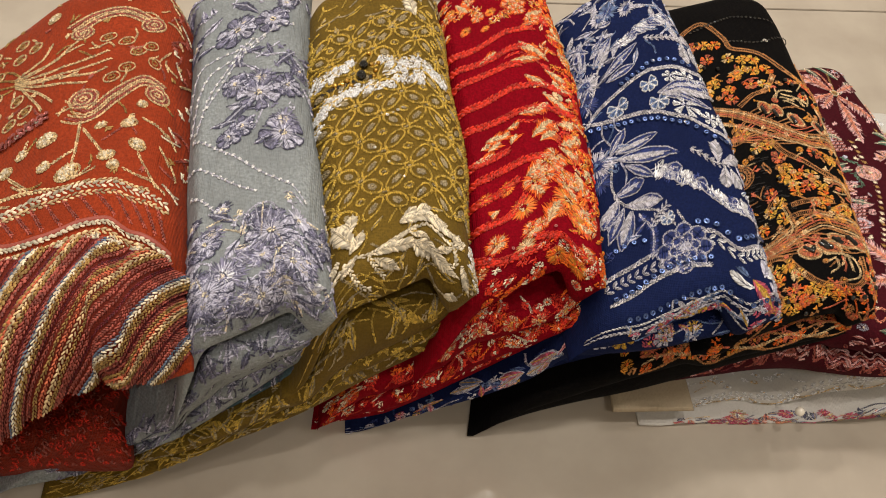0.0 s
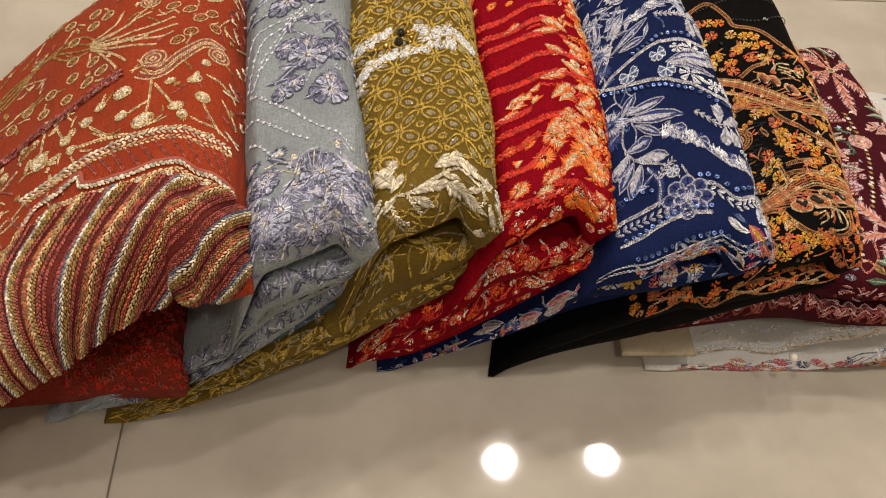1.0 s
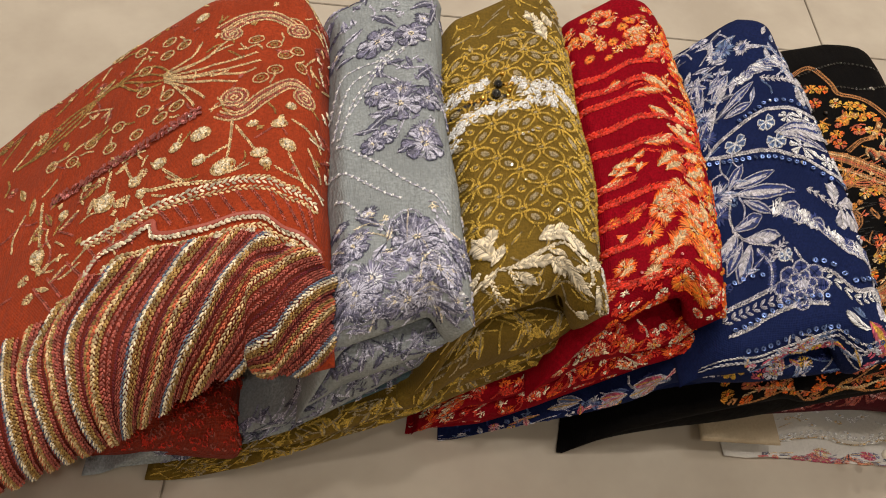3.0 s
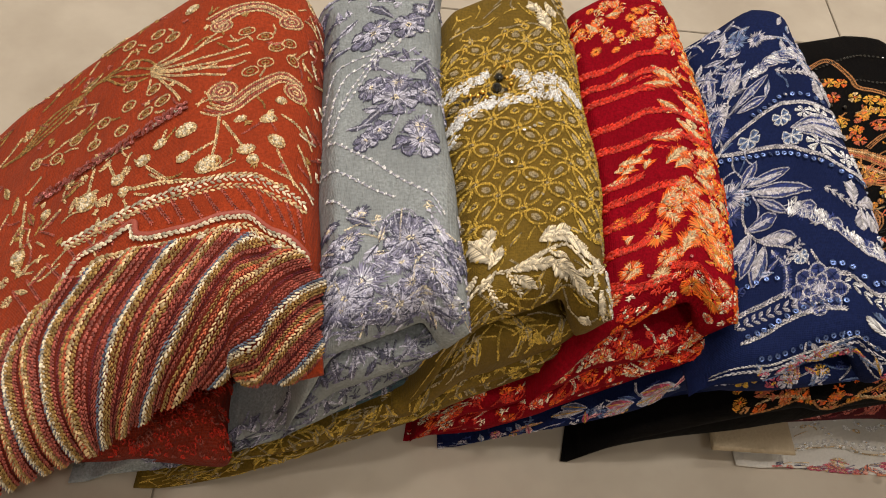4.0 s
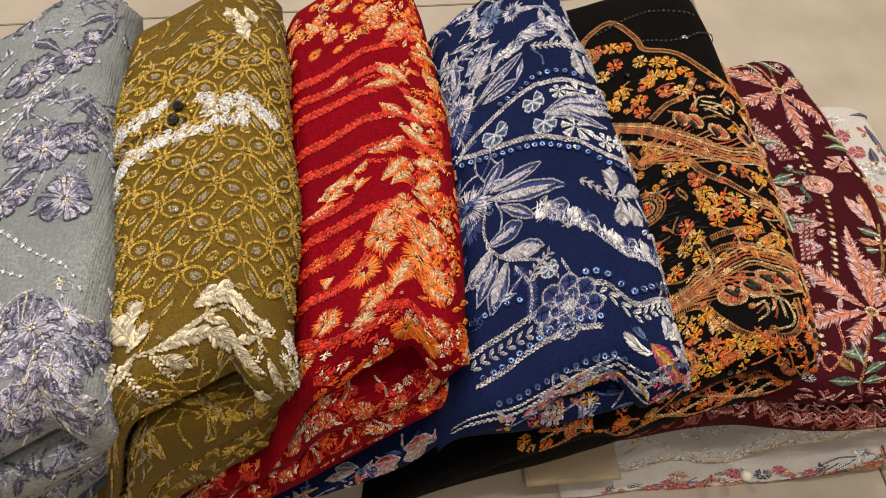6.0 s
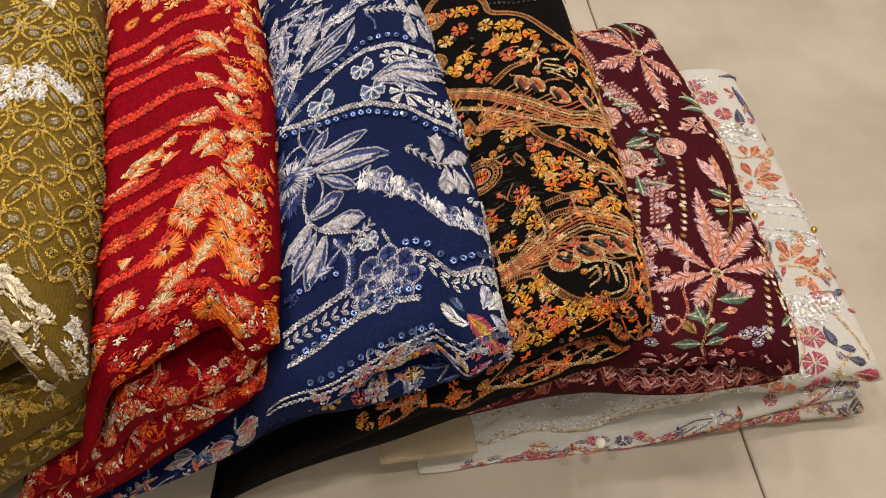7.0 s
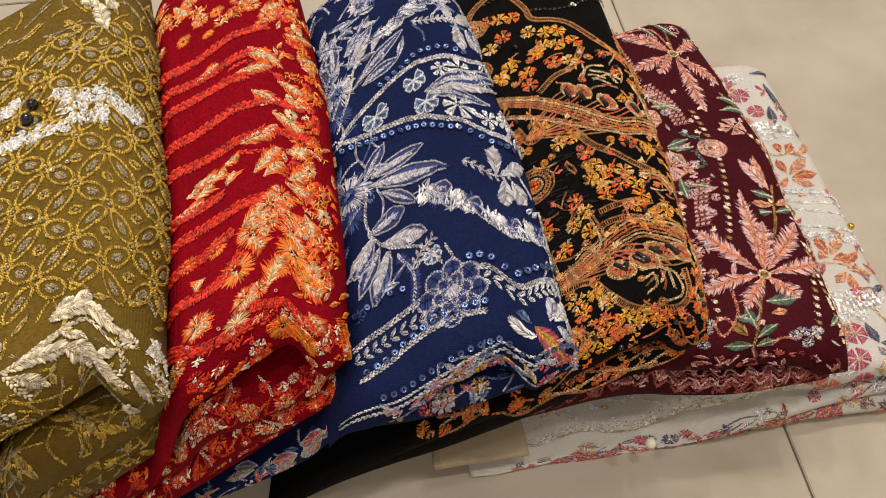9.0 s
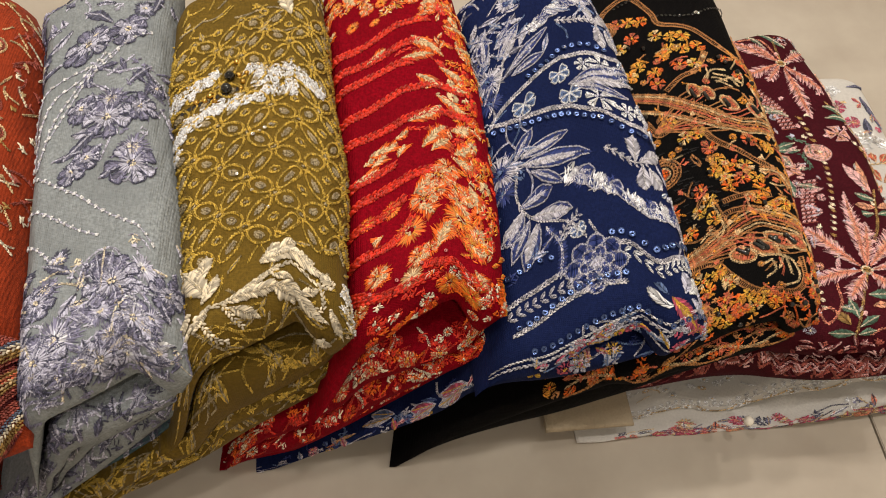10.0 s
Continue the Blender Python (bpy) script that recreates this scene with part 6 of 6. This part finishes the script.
# maroon garment
def dress_maroon(g):
    pal = [PINK, CORAL, CREAM, GREEN, PEACH, WINE, PLUM, GOLD_THREAD, PALE_LILAC]
    f = g.fold
    def star(c, tips, w):
        c = vec(c)
        for t in tips:
            s = Stitches(f)
            t = vec(t)
            s.leaf(c + (t - c) * 0.08, t, w * 1.05, 0, None, None, 0, 0.62, 0.7, 0, 0.9, (0.55, 1.3))
            s.leaf(c + (t - c) * 0.1, c + (t - c) * 0.9, w * 0.5, 4, None, None, 0, 0.6, 0.8, 0.25, 0.9, (0.4, 1.3))
            s.leaf(c + (t - c) * 0.08, c + (t - c) * 0.86, w * 0.22, 1, 1, None, 0, 0.6, 0.9, 0.4)
            for u in (0.3, 0.45, 0.6, 0.75):
                side = np.array([-(t - c)[1], (t - c)[0]]) / np.linalg.norm(t - c)
                for o in (-1, 1):
                    q = c + (t - c) * u
                    s.chain([q, q + (t - c) * 0.1 + side * o * w * 0.5], 0.9, 5, 0.9, lift=0.3)
            s.done("star_petal", g.empty, pal, "blush petal with a coral rib")
        Stitches(f).oval(c, 3.0, 3.0, 0, 7, 2, lift=0.8).done("star_heart", g.empty, pal)
    star((59.8, 66.3), ((53.4, 131.4), (92.4, 104.4), (99.5, 60.2), (75.1, 42.8), (44.2, 50.4), (14.1, 79.5), (24.3, 108.6), (48.1, 106.2)), 11)
    star((48.3, 252.9), ((83.0, 295.8), (81.2, 244.8), (49.4, 197.1), (61.9, 278.4), (22.1, 265.5), (30.3, 220.7), (65.2, 236.7)), 9)
    for c, r, p, m in (((87.4, 199.0), 8.5, 6, 0), ((90.3, 156.0), 11, 6, 0), ((101.8, 185.9), 8, 5, 0), ((39.4, 183.2), 6.5, 4, 4)):
        Stitches(f).bloom(c, r, p, m, 7, 4 if m == 0 else 0).done("embroidered_flower", g.empty, pal, "blush rose with a peach outline")
    s = Stitches(f)
    s.oval((59.6, 165.8), 8.5, 7.5, 0, 4, 0)
    for q in (0.72, 0.45):
        s.oval((59.6, 165.8), 8.5 * q, 7.5 * q, 0, None, 0, lift=0.4)
    s.done("embroidered_flower", g.empty, pal, "peach tulip flower")
    for b, t, w, m in (((86.2, 172.7), (71.7, 175.4), 6, 3), ((86.8, 170.8), (70.9, 168.3), 6, 3), ((87.3, 168.8), (82.0, 154.7), 6, 3), ((79.7, 217.0), (64.4, 200.2), 6, 3), ((80.7, 209.3), (66.0, 205.6), 5, 3), ((82.6, 138.6), (69.9, 133.0), 6, 3), ((87.5, 145.4), (86.8, 128.2), 6, 3), ((62.7, 47.6), (45.7, 50.5), 8, 3), ((72.0, 29.4), (75.5, 44.2), 7, 3), ((72.2, 34.8), (81.9, 39.2), 6, 3), ((71.8, 22.8), (59.6, 32.8), 6, 3), ((72.2, 17.3), (61.7, 21.2), 6, 3), ((74.6, 18.1), (92.8, 21.0), 7, 3), ((61.2, 39.8), (52.7, 42.7), 5, 4), ((77.8, 24.9), (85.5, 36.4), 7, 7), ((32.5, 126.4), (45.3, 129.9), 6, 3), ((39.2, 114.4), (46.1, 113.0), 6, 3), ((35.7, 114.3), (19.1, 120.6), 5, 3), ((35.0, 120.3), (48.2, 120.8), 6, 4), ((33.0, 120.5), (12.8, 130.6), 5, 4), ((32.4, 132.0), (46.7, 155.4), 10, 0), ((33.8, 133.6), (36.3, 158.9), 7, 4), ((18.2, 207.7), (37.9, 209.5), 6, 3), ((16.5, 202.9), (40.7, 198.4), 6, 3), ((19.4, 196.3), (16.2, 215.9), 5, 7), ((37.8, 268.4), (49.8, 288.2), 5, 3), ((36.0, 263.3), (20.5, 268.4), 5, 3), ((59.6, 289.6), (52.9, 269.9), 4, 3), ((30.6, 34.7), (21.1, 42.2), 5, 3), ((25.7, 28.6), (13.0, 37.5), 5, 4)):
        Stitches(f).leaf(b, t, w, m, 2 if m == 3 else None).done("embroidered_leaf", g.empty, pal)
    s = Stitches(f)
    for pts, m, w in ((((73.0, 180.9), (63.0, 174.2), (64.2, 166.7), (72.1, 164.5)), 3, 2.6), (((70.5, 163.6), (68.7, 151.6), (75.9, 151.3)), 3, 2.2), (((60.2, 64.6), (65.7, 46.5), (73.3, 21.3), (74.3, 14.7)), 7, 1.8), (((28.6, 136.7), (39.0, 108.3), (47.8, 90.5)), 7, 1.6), (((80.5, 55.6), (81.0, 40.7), (92.6, 28.0), (95.4, 38.0), (89.2, 40.4), (84.3, 34.5)), 1, 1.7), (((64.3, 17.5), (57.6, 23.5), (48.5, 23.5)), 1, 1.6), (((46.3, 257.6), (53.5, 279.5), (75.1, 290.0)), 1, 1.5), (((46.3, 257.6), (43.7, 277.1)), 7, 1.4), (((33.8, 213.6), (20.3, 198.2), (16.8, 181.3), (12.5, 166.5)), 7, 1.4)):
        s.chain(pts, w, m)
    s.each("embroidered_stem", g.empty, pal)
    s = Stitches(f)
    for pts, n in ((((77.6, 229.3), (69.6, 211.3), (68.9, 189.8)), 9), (((73.8, 140.0), (79.8, 125.0), (84.5, 107.0)), 9), (((96.7, 96.7), (96.5, 81.5), (102.0, 68.1)), 7), (((84.3, 279.7), (82.9, 252.8), (84.4, 240.9)), 6)):
        for c in spline(pts, 3.4):
            for o in (-3.2, 0, 3.2):
                s.leaf(c + np.array([o - 1.4, 0.8]), c + np.array([o + 1.4, -0.8]), 2.0, 0)
                s.chain([c + np.array([o - 1.5, -1.8]), c + np.array([o + 1.5, -1.4])], 0.7, 6)
    s.done("pink_fishnet", g.empty, pal, "panel of blush knots on maroon net", kind="stuff")
    for pts in (((58.1, 198.7), (58.2, 174.4), (59.2, 148.2), (65.2, 119.0), (74.4, 89.5)), ((83.2, 231.5), (78.1, 215.6)), ((90.1, 134.1), (95.3, 111.3), (101.3, 86.9)), ((23.8, 88.1), (33.5, 62.4), (39.5, 25.3)), ((94.3, 136.3), (96.7, 104.2), (103.3, 83.7)), ((86.1, 242.4), (79.7, 222.8)), ((92.0, 58.3), (92.0, 40.9)), ((16.3, 65.7), (25.3, 50.6)), ((30.6, 176.0), (8.6, 145.3), (12.2, 82.5)), ((27.5, 90.5), (26.9, 63.4), (20.9, 26.2))):
        p = spline(pts, 5.2)
        s = Stitches(f)
        for c in p:
            s.leaf(c + np.array([1.6, 1.4]), c - np.array([1.6, 1.4]), 2.8, 7 if rnd.uniform() < 0.4 else 2)
        s.each("seed_stitch", g.empty, pal)
    for c in ((102.9, 43.0), (101.0, 33.3), (103.9, 22.2), (107.3, 32.2), (98.2, 38.4), (51.0, 25.6), (47.5, 28.6), (42.0, 27.1), (44.6, 20.9), (39.3, 30.1), (99.3, 74.8)):
        Stitches(f).bloom(c, 3.2, 5, 8, 2).done("embroidered_flower", g.empty, pal, "tiny pale blossom")
    Stitches(f).daisy((96.0, 128.4), 5, 6, 5).done("embroidered_flower", g.empty, pal)
    s = Stitches(f)
    for c in ((74.6, 293.1), (86.3, 268.0), (83.5, 237.2), (84.3, 290.0), (17.7, 285.8), (7.8, 281.3), (95.2, 88.7), (96.5, 74.0), (38.4, 276.1)):
        s.clump(c, 5, (0, 6, 8), 26, 3)
    for c in ((10.7, 172.8), (7.9, 159.5), (4.4, 149.8), (6.9, 166.9)):
        s.clump(c, 5, (7, 6), 34, 3, 60)
    s.done("embroidered_ground", g.empty, pal, kind="stuff")
    for k, slab in enumerate(g.lower):
        scatter(g, slab, 90, 0, 190, 1, 16, [PINK, PLUM, WINE, PLUM], "lcb", 4.5, seed=70 + k)
    scatter(g, f, 40, 2, 110, 1, 14, [PINK, PLUM, WINE], "lb", 3.2, seed=74)
    hem = Stitches(g.lower[0])
    for b0, m in ((2, 6), (5, 0), (8, 6), (11, 0)):
        hem.chain([(6 * k, b0 + (5 if k % 2 else 0)) for k in range(34)], 1.3, m, 0.8)
    hem.each("zigzag_border", g.empty, pal, "dusty pink zigzag border")
    scatter(g, f, 46, 70, 120, 50, 240, [PINK, PALE_LILAC, PEACH, PINK], "ffl", 4.6, seed=76, name="embroidered_flower")
    scatter(g, f, 60, 1, 24, 30, 250, [PINK, CREAM, WINE, PEACH], "lcl", 3.4, seed=77, name="embroidered_leaf")
    scatter(g, f, 70, 6, 118, 20, 270, [PINK, PALE_LILAC, CREAM], "lb", 2.2, seed=75)


dress_maroon(maroon)


# white garment
def dress_white(g):
    pal = [ROSE, CORAL, WHITE_THREAD, SLATE, PALE_GOLD, SALMON, LILAC, PEACH]
    f = g.fold
    for c, r in (((49.9, 37.1), 7.5), ((55.2, 19.5), 8), ((51.9, 0.5), 7), ((43.7, 250.2), 6.5), ((37.6, 232.9), 6), ((49.8, 264.3), 5.5), ((83.1, 80.0), 5)):
        Stitches(f).bloom(c, r, 6, 0, 4).done("embroidered_flower", g.empty, pal, "deep pink blossom with a gold heart")
    for c, r in (((84.9, 14.2), 8), ((74.9, 0.5), 8), ((48.8, 223.3), 5)):
        Stitches(f).bloom(c, r, 6, 1, 4).done("embroidered_flower", g.empty, pal, "coral blossom with a gold heart")
    for b, t, w, m in (((39.9, 170.6), (43.3, 183.3), 7, 5), ((38.5, 169.0), (23.2, 182.4), 8, 7), ((37.4, 166.5), (19.6, 169.2), 8, 5), ((38.1, 164.5), (25.8, 157.8), 8, 7), ((40.9, 167.3), (47.3, 159.6), 6, 1), ((37.3, 189.0), (36.8, 199.1), 6, 5), ((33.8, 188.2), (26.3, 197.6), 6, 5), ((27.7, 184.7), (7.1, 204.4), 6, 7), ((39.8, 98.1), (42.0, 115.5), 8, 5), ((38.1, 97.8), (24.6, 114.9), 8, 7), ((40.6, 96.1), (46.8, 99.0), 8, 1), ((37.9, 93.7), (26.4, 96.3), 8, 5), ((32.8, 88.9), (19.2, 100.0), 6, 5), ((33.5, 83.1), (43.8, 75.4), 7, 7), ((32.6, 81.1), (34.3, 70.1), 7, 1), ((27.9, 84.4), (19.5, 79.7), 6, 5), ((63.9, 72.9), (57.6, 63.0), 6, 7), ((68.0, 47.5), (65.7, 36.1), 6, 7), ((66.3, 43.4), (55.8, 44.4), 6, 4)):
        Stitches(f).leaf(b, t, w, m, 4).done("embroidered_petal", g.empty, pal, "rust petal edged with gold")
    for b, t, w, m in (((22.9, 260.6), (15.3, 228.4), 6, 3), ((26.7, 236.5), (29.0, 218.3), 7, 3), ((40.3, 43.6), (37.6, 29.2), 7, 3), ((36.1, 29.0), (26.7, 27.7), 7, 3), ((34.7, 21.5), (24.1, 17.0), 8, 3), ((39.2, 25.9), (37.0, 19.8), 6, 6), ((32.0, 9.3), (12.8, 5.7), 12, 0), ((53.8, 100.0), (49.0, 116.5), 7, 6), ((54.8, 92.2), (55.0, 77.4), 7, 6), ((57.4, 171.6), (54.9, 188.4), 7, 6), ((26.7, 65.2), (14.5, 72.4), 5, 3), ((28.2, 271.6), (5.3, 280.0), 4, 3)):
        Stitches(f).leaf(b, t, w, m, 4 if m != 3 else 6).done("embroidered_leaf", g.empty, pal, "slate leaf")
    s = Stitches(f)
    for c, r in (((38.1, 209.7), 8), ((43.5, 216.0), 7), ((24.5, 210.9), 6), ((54.6, 62.4), 9), ((43.9, 60.4), 9), ((28.3, 61.7), 8), ((42.3, 52.8), 8), ((53.1, 51.0), 7), ((123.3, 20.8), 8), ((110.9, 17.3), 8), ((97.5, 10.5), 7), ((138.3, 18.4), 7), ((41.6, 267.7), 6)):
        s.clump(c, r, 2, 60, 3.2)
    s.done("white_embroidery_ground", g.empty, pal, kind="stuff")
    sequins(g, ((48.0, 214.4), (33.6, 216.5), (23.7, 208.3)), SEQ_CLEAR, 1.4, 3.0, 6.0)
    sequins(g, ((60.7, 64.0), (47.0, 57.3), (25.3, 61.2)), SEQ_CLEAR, 1.4, 3.2, 8.0)
    s = Stitches(f)
    for pts in (((57.9, 153.0), (36.9, 142.7), (7.0, 141.6)), ((57.5, 143.6), (36.1, 135.6), (9.8, 130.7)), ((63.3, 129.5), (37.6, 122.1), (8.1, 116.1)), ((63.8, 123.4), (39.5, 117.2), (9.2, 110.8))):
        s.chain(pts, 1.9, 2, 0.9)
    for pts in (((52.1, 194.8), (39.9, 187.2), (19.7, 190.3)), ((49.7, 91.4), (35.8, 90.1), (18.2, 81.7)), ((31.5, 24.8), (41.3, 9.3), (37.5, 0.5)), ((44.5, 9.9), (21.3, 0.5)), ((65.5, 18.0), (56.6, 34.0), (54.3, 44.1)), ((29.9, 54.5), (23.0, 36.0), (20.3, 19.3)), ((64.9, 46.6), (65.2, 28.9), (72.1, 12.2))):
        s.chain(pts, 1.8, 4, 0.9)
    for k in range(9):
        q = vec((67.0, 120.6)) * (1 - k / 8) + vec((9.5, 105.8)) * (k / 8)
        s.curls(q, 2.0, 2, 4, 1.0)
        q = vec((58.1, 157.9)) * (1 - k / 8) + vec((9.5, 147.0)) * (k / 8)
        s.curls(q, 2.0, 2, 4, 1.0)
    s.done("lace_trim", g.empty, pal, "white lace bands and beige cords", kind="stuff")
    for c in ((51.1, 135.0), (13.3, 122.5)):
        bead(g, c, 2.4, GOLD_BEAD, "bead")
    s = Stitches(f)
    for k in range(46):
        x = 60 + k * 5.2
        s.leaf((x, 12), (x, 17.5), 3.4, 2)
        s.chain([(x - 2.6, 10), (x, 11.5), (x + 2.6, 10)], 1.0, 2)
    for k in range(16):
        s.bloom((100 + k * 13 + rnd.uniform(-4, 4), rnd.uniform(2, 7)), 4.0, 5, 2, 4)
    for k in range(7):
        x = 90 + k * 32
        s.chain([(x, 8), (x + 8, 3), (x + 18, 2.5), (x + 26, 8)], 1.2, 4)
    s.done("hem_lace", g.empty, pal, "row of white lace teeth along the hem", kind="stuff")
    for k, slab in enumerate(g.lower):
        if k == 0:
            scatter(g, slab, 90, 0, 285, 0, 12, [ROSE, CORAL, SLATE, PALE_GOLD, LILAC, ROSE], "flbb", 6.4, seed=80)
            for c, m in (((272, 8), 0), ((265, 6), 0), ((240, 8), 3), ((215, 5), 0), ((182, 5), 1), ((150, 4), 3), ((120, 4), 0), ((95, 4), 1), ((60, 4), 0)):
                Stitches(slab, 0.5).clump(c, 7, (m, m, 4), 60, 3.4).bloom(c, 6.5, 6, m, 4).done("embroidered_flower", g.empty, pal, "deep pink or slate blossom on the thin edge")
        else:
            scatter(g, slab, 70, 0, 260, 0, 14, [ROSE, CORAL, SLATE, WHITE_THREAD, LILAC, PALE_GOLD], "flbc", 5.5, seed=81)
    scatter(g, f, 46, 70, 290, 12, 48, [WHITE_THREAD, PALE_GOLD, WHITE_THREAD], "ffc", 4.0, seed=84)
    scatter(g, f, 46, 2, 72, 40, 260, [ROSE, CORAL, PALE_GOLD, LILAC, PEACH], "flbl", 4.2, seed=86)
    bead(g, (0.0, 0.0), 3.4, PEARL, "pearl").matrix_basis = Matrix.Translation((0.199, 0.3015, 0.034))
    loop = Slab(lambda y: 0.128 + 0 * y, 0.056, lambda x: 0.309 + 0 * x, lambda x: 0.5 + 0 * x, lambda x, y: 0.024 + 0 * x, lambda x, y: 0.019 + 0 * x, roll=0.002, hang=0.003, mid=0.5, seed=9)
    part("lining_flap", loop.mesh(20, 24), BEIGE, g.empty, "plain beige lining flap")


dress_white(white)


# ---- floor tiles ----
def tiles():
    w, g = 0.6, 0.0016
    me = None
    for i in range(-4, 5):
        for j in range(-4, 4):
            x0, y0 = -0.3 + i * w, 0.187 + j * w
            if x0 + w < -2.5 or x0 > 2.5 or y0 + w < -1.7 or y0 > 2.5:
                continue
            if me is None:
                ob = part("floor_tile", box(g / 2, g / 2, -0.004, w - g / 2, w - g / 2, 0.0, 0.0006), TILE, floor, smooth=False)
                me = ob.data
            else:
                ob = new("floor_tile", me)
                ob.parent = floor
            ob.location = (x0, y0, 0)


tiles()
